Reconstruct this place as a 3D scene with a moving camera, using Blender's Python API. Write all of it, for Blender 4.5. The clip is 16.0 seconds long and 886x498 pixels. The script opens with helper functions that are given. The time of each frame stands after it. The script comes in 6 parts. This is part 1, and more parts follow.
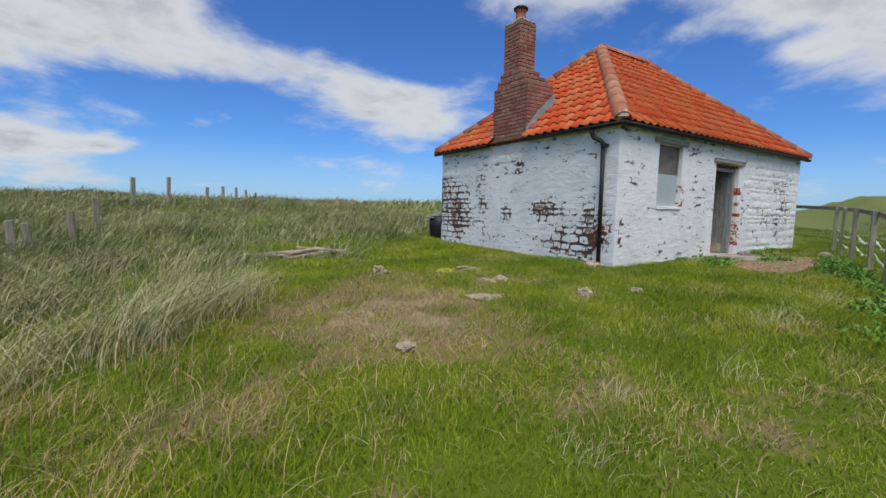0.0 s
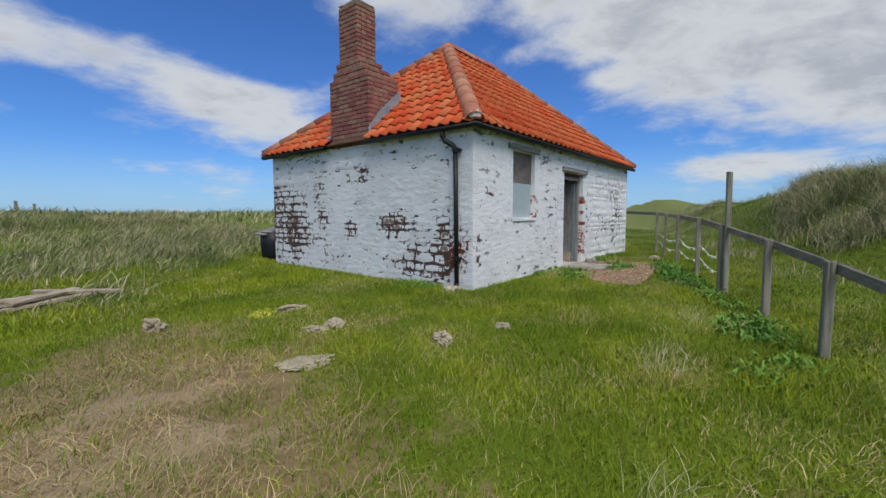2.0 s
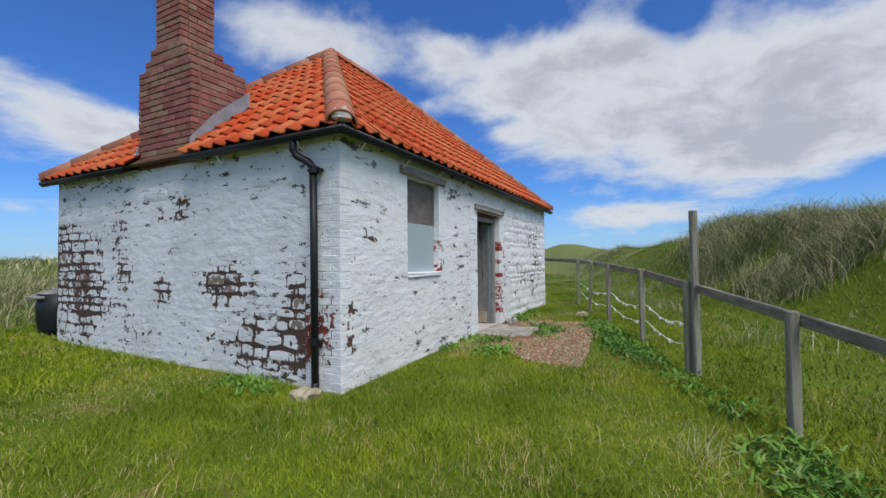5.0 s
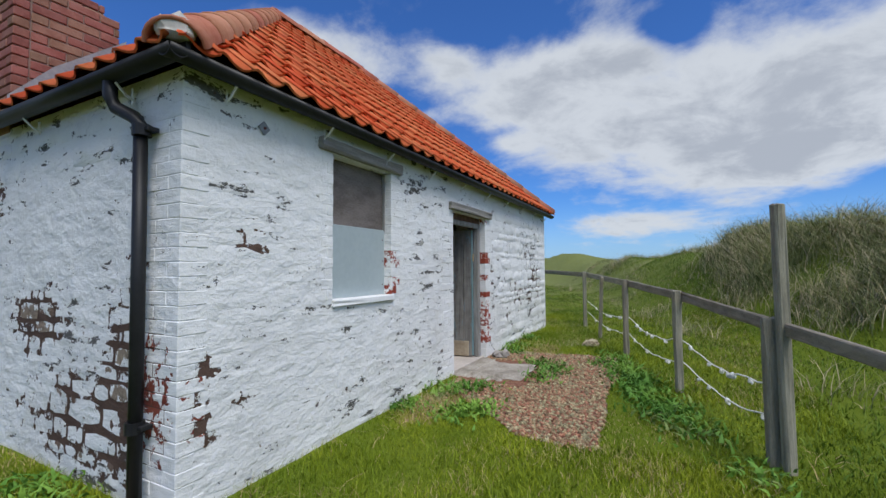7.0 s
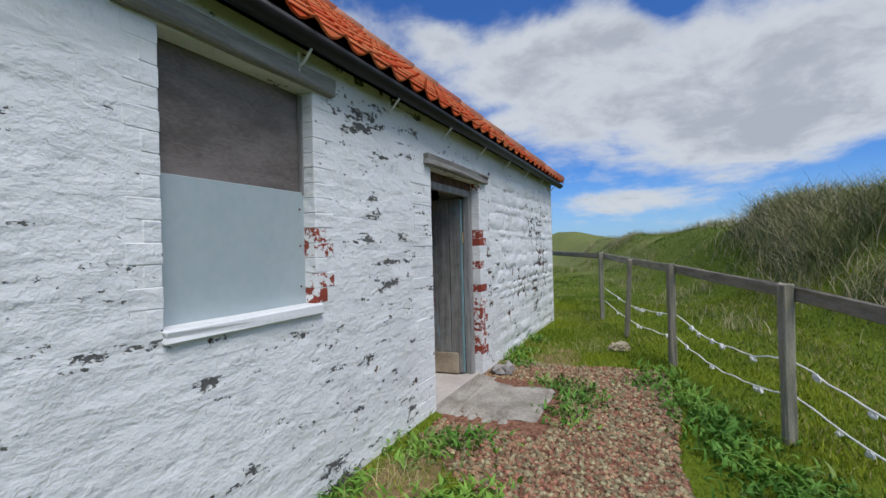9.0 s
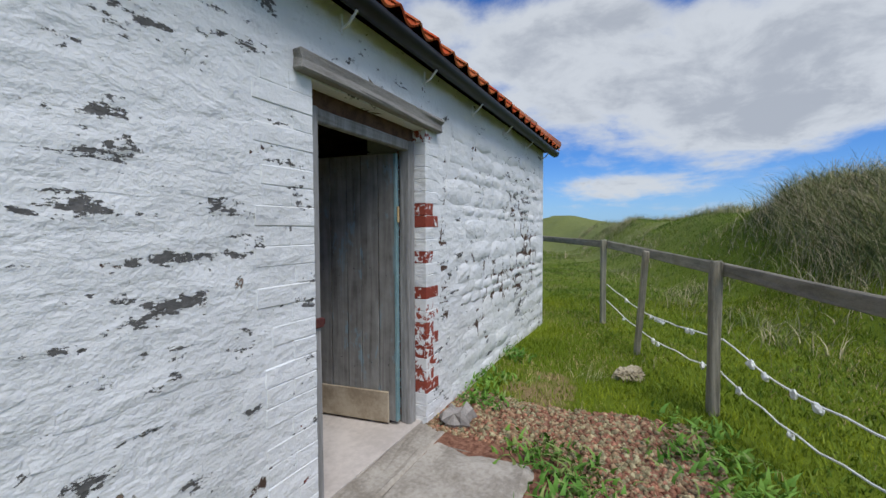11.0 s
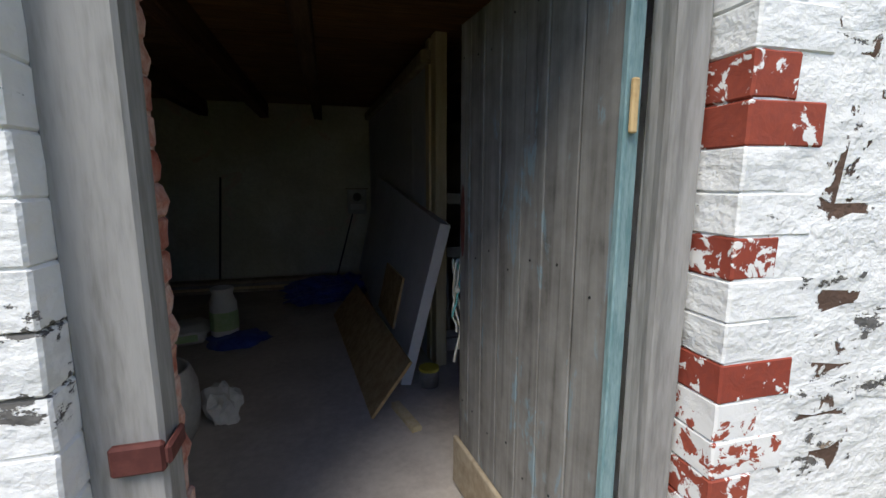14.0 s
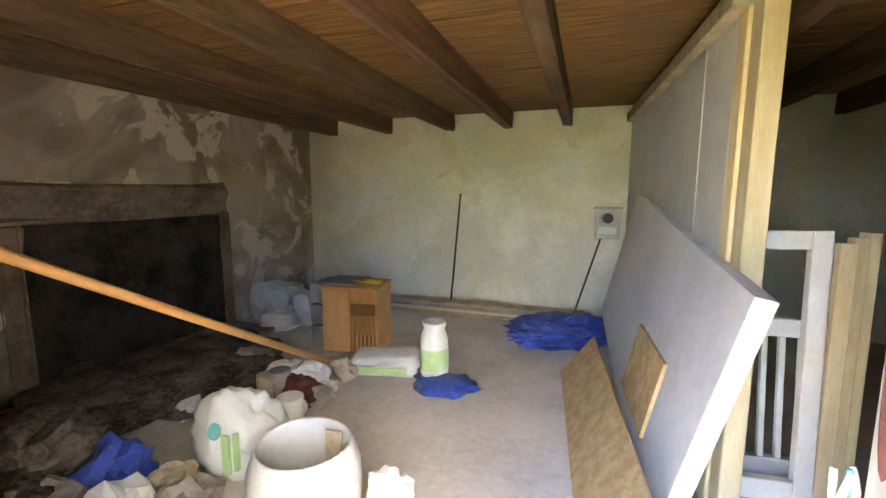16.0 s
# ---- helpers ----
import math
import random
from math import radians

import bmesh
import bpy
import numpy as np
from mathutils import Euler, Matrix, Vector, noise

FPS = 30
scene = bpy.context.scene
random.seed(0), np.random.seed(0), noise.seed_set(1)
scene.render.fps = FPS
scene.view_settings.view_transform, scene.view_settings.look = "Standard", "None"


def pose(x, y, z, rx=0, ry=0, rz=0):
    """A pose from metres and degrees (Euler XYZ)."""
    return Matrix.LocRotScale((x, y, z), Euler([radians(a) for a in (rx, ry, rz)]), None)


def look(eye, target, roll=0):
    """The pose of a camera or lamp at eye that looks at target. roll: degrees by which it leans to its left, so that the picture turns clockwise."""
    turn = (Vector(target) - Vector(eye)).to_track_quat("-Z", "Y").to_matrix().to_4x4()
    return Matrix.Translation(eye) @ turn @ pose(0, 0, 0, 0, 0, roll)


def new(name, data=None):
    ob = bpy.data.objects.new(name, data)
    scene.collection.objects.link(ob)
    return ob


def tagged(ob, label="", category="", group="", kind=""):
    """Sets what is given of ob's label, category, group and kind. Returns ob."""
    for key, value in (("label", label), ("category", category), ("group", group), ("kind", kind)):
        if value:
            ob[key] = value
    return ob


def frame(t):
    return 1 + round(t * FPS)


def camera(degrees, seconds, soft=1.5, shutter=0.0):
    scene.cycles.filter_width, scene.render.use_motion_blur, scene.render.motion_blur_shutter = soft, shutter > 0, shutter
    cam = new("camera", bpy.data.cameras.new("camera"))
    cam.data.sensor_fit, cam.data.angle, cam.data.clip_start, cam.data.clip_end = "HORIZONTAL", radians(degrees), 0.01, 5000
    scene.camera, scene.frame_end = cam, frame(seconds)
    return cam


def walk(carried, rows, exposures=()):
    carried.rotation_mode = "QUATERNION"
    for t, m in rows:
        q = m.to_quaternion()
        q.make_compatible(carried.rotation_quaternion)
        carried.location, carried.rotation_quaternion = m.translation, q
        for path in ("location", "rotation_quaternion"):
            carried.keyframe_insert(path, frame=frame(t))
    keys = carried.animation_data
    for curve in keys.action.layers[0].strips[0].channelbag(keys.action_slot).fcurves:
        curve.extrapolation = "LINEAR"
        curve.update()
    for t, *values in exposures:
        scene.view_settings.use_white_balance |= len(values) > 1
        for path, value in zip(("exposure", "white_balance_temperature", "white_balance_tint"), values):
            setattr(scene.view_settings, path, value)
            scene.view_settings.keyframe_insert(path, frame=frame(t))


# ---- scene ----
cam = camera(92.0, 16.0)
PATH = [
    (0, (0.329, 0.688, 0.907), (1.468, 2.441, 0.711), 1.1),
    (0.5, (0.617, 0.882, 0.987), (1.979, 2.472, 0.812), 0.1),
    (1, (0.892, 1.127, 1.024), (2.381, 2.602, 0.885), -0.5),
    (1.5, (1.177, 1.35, 1.063), (2.748, 2.737, 0.922), -0.6),
    (2, (1.485, 1.567, 1.062), (3.12, 2.875, 0.901), -0.2),
    (2.5, (1.782, 1.799, 1.078), (3.474, 3.028, 0.905), -0.1),
    (3, (2.126, 1.986, 1.092), (3.879, 3.132, 0.932), -0.1),
    (3.5, (2.458, 2.2, 1.115), (4.266, 3.261, 0.996), -0.1),
    (4, (2.79, 2.313, 1.142), (4.642, 3.3, 1.084), -0.2),
    (6.5, (4.772, 2.747, 1.234), (6.63, 3.719, 1.357), -0.7),
    (7, (5.194, 2.842, 1.261), (7.057, 3.808, 1.355), -0.4),
    (7.5, (5.597, 2.972, 1.275), (7.456, 3.945, 1.336), -0.3),
    (8, (6.004, 3.104, 1.285), (7.856, 4.094, 1.312), -0.7),
    (8.5, (6.378, 3.291, 1.292), (8.23, 4.28, 1.301), -1.1),
    (9, (6.737, 3.464, 1.295), (8.614, 4.405, 1.295), -1.5),
    (9.5, (7.101, 3.596, 1.301), (9.022, 4.445, 1.3), -1.8),
    (12, (9.083, 3.876, 1.296), (10.823, 5.032, 1.08), 1.4),
    (12.5, (9.43, 4.02, 1.265), (10.964, 5.431, 1.003), 1.2),
    (13, (9.686, 4.169, 1.258), (10.944, 5.824, 0.968), 1.3),
    (13.5, (9.896, 4.267, 1.279), (10.798, 6.136, 0.956), 0.4),
    (14, (10.04, 4.466, 1.262), (10.565, 6.471, 0.931), -0.0),
    (14.5, (10.126, 4.657, 1.259), (10.278, 6.726, 0.936), -0.2),
    (15, (10.2, 4.887, 1.284), (9.991, 6.948, 0.94), -0.1),
    (15.5, (10.188, 5.089, 1.283), (9.688, 7.097, 0.923), -0.8),
    (16, (10.151, 5.325, 1.33), (9.492, 7.299, 1.046), 0.1),
]
walk(cam, [(t, look(eye, target, roll)) for t, eye, target, roll in PATH],
     exposures=[(0, 0.22, 6500, 10), (1.5, 0.14, 6450, 10), (4.0, 0.28, 6400, 10), (6.5, 0.24, 6250, 10), (9.0, 0.16, 6250, 10), (12.0, 0.28, 6250, 10), (13.0, 0.5, 6450, 10), (14.0, 0.9, 6700, 9), (14.5, 1.95, 6900, 9), (15.0, 3.6, 7150, 9), (15.5, 4.6, 7300, 9), (16.0, 6.35, 8200, 10)])

# ---- world and sun ----
world = bpy.data.worlds.new("sky")
scene.world = world
world.use_nodes = True


def node(nt, kind, inputs=(), operation="", use_clamp=False, interpolation_type=""):
    n = nt.nodes.new(kind)
    if operation:
        n.operation = operation
    if use_clamp:
        n.use_clamp = True
    if interpolation_type:
        n.interpolation_type = interpolation_type
    for key, value in dict(inputs).items():
        if isinstance(value, bpy.types.NodeSocket):
            nt.links.new(value, n.inputs[key])
        else:
            n.inputs[key].default_value = value
    return n


def arith(nt, op, a, b=0.0, c=0.0, clamp=False):
    return node(nt, "ShaderNodeMath", {0: a, 1: b, 2: c}, operation=op, use_clamp=clamp).outputs[0]


def blend(nt, f, a, b, how="MIX"):
    n = nt.nodes.new("ShaderNodeMix")
    n.data_type, n.blend_type = "RGBA", how
    for i, v in ((0, f), (6, a), (7, b)):
        if isinstance(v, bpy.types.NodeSocket):
            nt.links.new(v, n.inputs[i])
        else:
            n.inputs[i].default_value = v if i == 0 else (*v, 1)
    return n.outputs[2]


def ramp(nt, f, stops):
    n = node(nt, "ShaderNodeValToRGB", {0: f})
    e = n.color_ramp.elements
    while len(e) < len(stops):
        e.new(0.5)
    for el, (p, col) in zip(e, stops):
        el.position = p
        el.color = (*col, 1) if len(col) == 3 else col
    return n.outputs[0]


def span(nt, v, a, b, c=0.0, d=1.0):
    return node(nt, "ShaderNodeMapRange", {0: v, 1: a, 2: b, 3: c, 4: d}, interpolation_type="SMOOTHSTEP").outputs[0]


def noise_at(nt, vec, scale, detail=4.0, rough=0.55, distort=0.0):
    return node(nt, "ShaderNodeTexNoise", {"Vector": vec, "Scale": scale, "Detail": detail, "Roughness": rough, "Distortion": distort}).outputs[0]


SUN_ELEVATION, SUN_AZIMUTH = 59.0, 214.0   # degrees; azimuth clockwise from +y
wt = world.node_tree
wt.nodes.clear()
sky = node(wt, "ShaderNodeTexSky")
sky.sky_type, sky.sun_disc, sky.sun_elevation, sky.sun_rotation = "NISHITA", False, radians(SUN_ELEVATION), radians(SUN_AZIMUTH)
sky.air_density, sky.dust_density, sky.ozone_density = 1.0, 0.4, 2.5
gen = node(wt, "ShaderNodeTexCoord").outputs["Generated"]
axes = node(wt, "ShaderNodeSeparateXYZ", {0: gen})
up = arith(wt, "MAXIMUM", axes.outputs[2], 0.0)
lift = arith(wt, "ADD", up, 0.24)
flat = node(wt, "ShaderNodeCombineXYZ", {0: arith(wt, "DIVIDE", axes.outputs[0], lift), 1: arith(wt, "DIVIDE", axes.outputs[1], lift), 2: 0.0}).outputs[0]
drift = node(wt, "ShaderNodeVectorMath", {0: flat, 1: (2.35, 0.4, 0.0)}, operation="ADD").outputs[0]
big = noise_at(wt, drift, 0.95, 12.0, 0.60, 0.2)
fine = noise_at(wt, drift, 3.4, 7.0, 0.62, 0.3)
bearing = arith(wt, "MULTIPLY", arith(wt, "ARCTAN2", axes.outputs[0], axes.outputs[1]), 57.2958)
rise_deg = arith(wt, "MULTIPLY", arith(wt, "ARCSINE", axes.outputs[2]), 57.2958)
# broken cumulus: bearing and height in degrees, reach of each, density
CLOUDS = [(-3, 18, 16, 8, 0.24), (-16, 15, 12, 8, 0.22), (16, 16.5, 11, 4.5, 0.16), (28, 12.5, 11, 6, 0.20), (22, 14.5, 8, 4, 0.10), (-10.5, 5.5, 8, 3.2, 0.20), (-4.5, 6, 5, 2.2, 0.15), (4, 10, 6, 2.2, 0.10),
          (42, 26.5, 17, 6, 0.20), (62, 26, 8, 4.5, 0.12), (90, 18, 25, 11, 0.27), (104, 14, 16, 10, 0.24), (73, 22.5, 14, 6.5, 0.22), (97, 10.5, 14, 4.5, 0.18), (82, 25, 9, 4, 0.10), (88, 5.4, 11, 1.9, 0.20), (72, 16, 5, 1.6, 0.10),
          (91.5, 26.5, 5, 3.5, -0.20), (68, 30, 9, 4, -0.08), (20, 5.5, 14, 1.4, 0.12), (0, 2.6, 26, 1.4, 0.14), (125, 22, 18, 12, 0.18), (55, 45, 22, 12, 0.14)]
ahead = node(wt, "ShaderNodeVectorMath", {0: gen, 1: (0.72, 0.69, 0.0)}, operation="DOT_PRODUCT").outputs["Value"]
mass = arith(wt, "ADD", arith(wt, "ADD", arith(wt, "MULTIPLY", big, 0.80), arith(wt, "MULTIPLY", fine, 0.26)), span(wt, ahead, -0.1, 0.5, 0.0, -0.105))
for b0, r0, rb, rr, k in CLOUDS:
    off = node(wt, "ShaderNodeCombineXYZ", {0: arith(wt, "DIVIDE", arith(wt, "SUBTRACT", bearing, b0), rb), 1: arith(wt, "DIVIDE", arith(wt, "SUBTRACT", rise_deg, r0), rr), 2: 0.0}).outputs[0]
    far_off = node(wt, "ShaderNodeVectorMath", {0: off}, operation="LENGTH").outputs["Value"]
    mass = arith(wt, "ADD", mass, span(wt, far_off, 1.15, 0.0, 0.0, k))
cover = span(wt, mass, 0.455, 0.635)
thick = span(wt, arith(wt, "ADD", mass, arith(wt, "MULTIPLY", arith(wt, "SUBTRACT", fine, 0.5), 0.55)), 0.60, 0.84)
cloud = blend(wt, thick, (3.8, 3.95, 4.1), (2.6, 2.76, 3.0))
blue = blend(wt, 1.0, sky.outputs[0], (0.25, 0.45, 0.77), "MULTIPLY")
haze = span(wt, axes.outputs[2], 0.0, 0.16, 0.5, 0.0)
blue = blend(wt, haze, blue, (2.5, 3.6, 4.9))
both = blend(wt, arith(wt, "MULTIPLY", cover, 0.95), blue, cloud)
back = node(wt, "ShaderNodeBackground", {"Color": both, "Strength": 0.148})
wo = node(wt, "ShaderNodeOutputWorld", {"Surface": back.outputs[0]})

sun_data = bpy.data.lights.new("sun", "SUN")
sun_data.energy, sun_data.angle, sun_data.color = 2.6, radians(32.0), (1.0, 0.965, 0.91)
sun = new("sun", sun_data)
az, el = radians(SUN_AZIMUTH), radians(SUN_ELEVATION)
toward = Vector((math.sin(az) * math.cos(el), math.cos(az) * math.cos(el), math.sin(el)))
sun.matrix_basis = look(toward * 60, (0, 0, 0))

# ---- materials ----


def material(name, rough=0.8, metal=0.0, spec=0.3):
    m = bpy.data.materials.new(name)
    m.use_nodes = True
    nt = m.node_tree
    bs = nt.nodes["Principled BSDF"]
    bs.inputs["Roughness"].default_value = rough
    bs.inputs["Metallic"].default_value = metal
    bs.inputs["Specular IOR Level"].default_value = spec
    return m, nt, bs


def wire(nt, out, socket):
    nt.links.new(out, socket)


def bump(nt, bs, height, strength=0.4, distance=0.01, normal=None):
    n = node(nt, "ShaderNodeBump", {"Height": height, "Strength": strength, "Distance": distance})
    if normal is not None:
        wire(nt, normal, n.inputs["Normal"])
    wire(nt, n.outputs[0], bs.inputs["Normal"])
    return n.outputs[0]


def world_pos(nt):
    return node(nt, "ShaderNodeNewGeometry").outputs["Position"]


def object_random(nt):
    return node(nt, "ShaderNodeObjectInfo").outputs["Random"]


def island_random(nt):
    return node(nt, "ShaderNodeNewGeometry").outputs["Random Per Island"]


def two_tone(name, a, b, scale, fine_scale, rough=0.85, spec=0.25, bump_size=0.3, bump_depth=0.006, vary=0.0, island=False, stretch=None, coords="world"):
    """A surface in two tones with coarse stains and fine grain."""
    m, nt, bs = material(name, rough, 0.0, spec)
    p = world_pos(nt) if coords == "world" else node(nt, "ShaderNodeTexCoord").outputs["Object"]
    if stretch:
        p = node(nt, "ShaderNodeMapping", {0: p, "Scale": stretch}).outputs[0]
    coarse, grain = noise_at(nt, p, scale, 5.0, 0.6), noise_at(nt, p, fine_scale, 4.0, 0.6)
    f = arith(nt, "ADD", arith(nt, "MULTIPLY", coarse, 0.65), arith(nt, "MULTIPLY", grain, 0.35))
    col = blend(nt, span(nt, f, 0.36, 0.64), a, b)
    if vary:
        r = island_random(nt) if island else object_random(nt)
        hsv = node(nt, "ShaderNodeHueSaturation", {"Hue": span(nt, r, 0, 1, 0.5 - vary * 0.06, 0.5 + vary * 0.06), "Saturation": span(nt, r, 0, 1, 1 + vary * 0.25, 1 - vary * 0.25),
                                                    "Value": arith(nt, "ADD", 1 - vary * 0.5, arith(nt, "MULTIPLY", arith(nt, "FRACT", arith(nt, "MULTIPLY", r, 7.31)), vary)), "Color": col})
        col = hsv.outputs[0]
    wire(nt, col, bs.inputs["Base Color"])
    bump(nt, bs, f, bump_size, bump_depth)
    return m


FLAKES = [  # where the limewash has come away: centre and reach
    ((6.5, 9.75, 0.95), (0.9, 0.85, 1.15), 0.27), ((6.5, 9.2, 0.75), (0.9, 0.7, 0.6), 0.13), ((6.5, 10.2, 1.2), (0.9, 0.3, 0.8), 0.14), ((6.5, 5.42, 0.7), (0.5, 0.55, 0.75), 0.25),
    ((6.5, 6.65, 0.92), (0.6, 0.55, 0.30), 0.27), ((6.5, 6.1, 0.35), (0.6, 0.95, 0.40), 0.20), ((6.5, 7.75, 0.8), (0.6, 0.3, 0.28), 0.17), ((6.5, 8.5, 1.05), (0.6, 0.35, 0.3), 0.15), ((6.5, 7.4, 1.75), (0.6, 0.5, 0.25), 0.13), ((6.5, 8.6, 1.5), (0.6, 0.4, 0.3), 0.12), ((6.5, 8.2, 0.35), (0.6, 0.8, 0.3), 0.12),
    ((13.1, 5.04, 1.0), (0.9, 0.5, 0.8), 0.12), ((12.3, 5.04, 1.3), (1.5, 0.5, 1.1), 0.025), ((11.9, 5.04, 0.7), (0.9, 0.5, 0.6), 0.08), ((10.98, 5.04, 1.1), (0.12, 0.3, 0.8), 0.14), ((6.95, 5.04, 1.40), (0.20, 0.3, 0.16), 0.19), ((6.95, 5.04, 0.42), (0.22, 0.3, 0.2), 0.08), ((9.4, 5.04, 0.35), (0.35, 0.3, 0.2), 0.05), ((11.6, 5.04, 1.8), (0.7, 0.3, 0.3), 0.07)]


def flaking(nt, bias=0.0, gain=1.0, fleck_bias=1.0):
    p = world_pos(nt)
    wide = node(nt, "ShaderNodeMapping", {0: p, "Scale": (4.3, 4.3, 13.5)}).outputs[0]
    fleck = arith(nt, "ADD", arith(nt, "MULTIPLY", noise_at(nt, p, 1.1, 2.0), 0.25), arith(nt, "MULTIPLY", noise_at(nt, wide, 1.0, 7.0, 0.70, 0.25), 0.75))
    fleck = arith(nt, "ADD", fleck, arith(nt, "MULTIPLY", arith(nt, "SUBTRACT", noise_at(nt, p, 38.0, 4.0, 0.7), 0.5), 0.22))
    total = arith(nt, "ADD", arith(nt, "MULTIPLY", noise_at(nt, p, 2.2, 3.0), 0.35), arith(nt, "MULTIPLY", noise_at(nt, p, 13.0, 5.0, 0.65, 0.4), 0.65))
    for c, r, k in FLAKES:
        d = node(nt, "ShaderNodeVectorMath", {0: p, 1: c}, operation="SUBTRACT").outputs[0]
        d = node(nt, "ShaderNodeVectorMath", {0: d, 1: tuple(1 / q for q in r)}, operation="MULTIPLY").outputs[0]
        length = node(nt, "ShaderNodeVectorMath", {0: d}, operation="LENGTH").outputs["Value"]
        total = arith(nt, "ADD", total, span(nt, length, 1.15, 0.1, 0.0, k * gain))
    return span(nt, arith(nt, "ADD", total, bias), 0.655, 0.675), span(nt, arith(nt, "ADD", fleck, arith(nt, "MULTIPLY", bias, fleck_bias)), 0.592, 0.608), p


def limewash(name, bias, bare, gain=1.0, relief=0.8, dirt=(0.62, 0.62, 0.60)):
    m, nt, bs = material(name, 0.88, 0.0, 0.2)
    f, fleck, p = flaking(nt, bias, gain, -4.0 if "brick" in name else 0.6)
    grain = noise_at(nt, p, 42.0, 5.0, 0.65)
    lumps = noise_at(nt, p, 9.0, 4.0, 0.6)
    stain = noise_at(nt, p, 1.7, 5.0, 0.6)
    white = blend(nt, span(nt, stain, 0.42, 0.72, 0.0, 0.55), (0.80, 0.80, 0.785), dirt)
    white = blend(nt, span(nt, arith(nt, "MULTIPLY", grain, noise_at(nt, p, 5.0, 3.0)), 0.30, 0.42, 0.0, 0.35), white, (0.50, 0.50, 0.49))
    stone = ramp(nt, arith(nt, "FRACT", arith(nt, "ADD", object_random(nt), arith(nt, "MULTIPLY", lumps, 0.5))), bare)
    stone = blend(nt, span(nt, grain, 0.35, 0.75, 0.0, 0.45), stone, (0.08, 0.055, 0.045))
    white = blend(nt, fleck, white, blend(nt, grain, (0.05, 0.05, 0.048), (0.20, 0.19, 0.18)))
    wire(nt, blend(nt, f, white, stone), bs.inputs["Base Color"])
    layers = noise_at(nt, node(nt, "ShaderNodeMapping", {0: p, "Scale": (4.0, 4.0, 9.5)}).outputs[0], 1.2, 5.0, 0.52, 0.3)
    height = arith(nt, "SUBTRACT", arith(nt, "ADD", arith(nt, "ADD", arith(nt, "MULTIPLY", lumps, 0.7), arith(nt, "MULTIPLY", layers, 0.8)), arith(nt, "MULTIPLY", grain, 0.22)), arith(nt, "MULTIPLY", arith(nt, "MAXIMUM", f, fleck), 0.3))
    bump(nt, bs, height, relief, 0.023)
    return m


STONES = [(0.0, (0.055, 0.04, 0.036)), (0.35, (0.13, 0.085, 0.065)), (0.65, (0.24, 0.17, 0.13)), (1.0, (0.33, 0.27, 0.2))]
DARK = [(0.0, (0.07, 0.04, 0.032)), (0.5, (0.12, 0.075, 0.055)), (1.0, (0.24, 0.16, 0.12))]
BRICKS = [(0.0, (0.20, 0.045, 0.03)), (1.0, (0.30, 0.08, 0.05))]
M_STONE = limewash("limewashed rubble stone", 0.0, STONES, 0.58, 0.95)
M_MORTAR = limewash("limewashed mortar", 0.02, DARK, 1.25)
M_WBRICK = limewash("whitewashed brick", 0.004, BRICKS, 0.62, 0.75)


def red_brick(name, cover):
    m, nt, bs = material(name, 0.85)
    p = world_pos(nt)
    flakes = noise_at(nt, p, 24.0, 5.0, 0.65, 0.5)
    base = blend(nt, object_random(nt), (0.27, 0.05, 0.03), (0.36, 0.085, 0.05))
    base = blend(nt, span(nt, noise_at(nt, p, 60.0), 0.35, 0.7, 0.0, 0.6), base, (0.22, 0.05, 0.035))
    lean = arith(nt, "ADD", arith(nt, "ADD", flakes, arith(nt, "MULTIPLY", arith(nt, "SUBTRACT", noise_at(nt, p, 7.0, 3.0), 0.5), 0.5)), arith(nt, "MULTIPLY", arith(nt, "SUBTRACT", object_random(nt), 0.5), 0.16))
    wire(nt, blend(nt, span(nt, lean, cover, cover + 0.025), base, (0.77, 0.76, 0.74)), bs.inputs["Base Color"])
    bump(nt, bs, flakes, 0.5, 0.006)
    return m


M_RED = red_brick("worn red brick", 0.55)
M_REDWORN = red_brick("red brick under flaking whitewash", 0.47)


def stained_brick():
    m, nt, bs = material("limewash-stained pink brick", 0.92, 0.0, 0.15)
    p = world_pos(nt)
    blot, grain = noise_at(nt, p, 14.0, 6.0, 0.68, 0.1), noise_at(nt, p, 55.0, 4.0, 0.65)
    f = arith(nt, "ADD", blot, arith(nt, "MULTIPLY", arith(nt, "SUBTRACT", object_random(nt), 0.5), 0.22))
    col = ramp(nt, f, [(0.34, (0.36, 0.105, 0.07)), (0.45, (0.45, 0.19, 0.145)), (0.54, (0.54, 0.32, 0.265)), (0.68, (0.60, 0.46, 0.40))])
    col = blend(nt, span(nt, grain, 0.5, 0.75, 0.0, 0.45), col, (0.27, 0.12, 0.09))
    wire(nt, col, bs.inputs["Base Color"])
    bump(nt, bs, arith(nt, "ADD", arith(nt, "MULTIPLY", blot, 1.4), arith(nt, "MULTIPLY", grain, 0.5)), 0.8, 0.012)
    return m


M_PINK = stained_brick()
M_SALMON = two_tone("pink lime mortar", (0.50, 0.30, 0.24), (0.62, 0.44, 0.37), 9.0, 50.0, 0.95, 0.1, 0.7, 0.01)
M_CHIM = two_tone("weathered brown brick", (0.23, 0.105, 0.075), (0.31, 0.16, 0.12), 9.0, 60.0, 0.9, 0.2, 0.5, 0.006, 0.32)
M_CHMORTAR = two_tone("chimney mortar", (0.22, 0.15, 0.12), (0.30, 0.21, 0.17), 8.0, 70.0)
M_TILE = two_tone("orange clay pantile", (0.55, 0.10, 0.028), (0.64, 0.145, 0.042), 3.0, 30.0, 0.75, 0.3, 0.2, 0.003, 0.14)
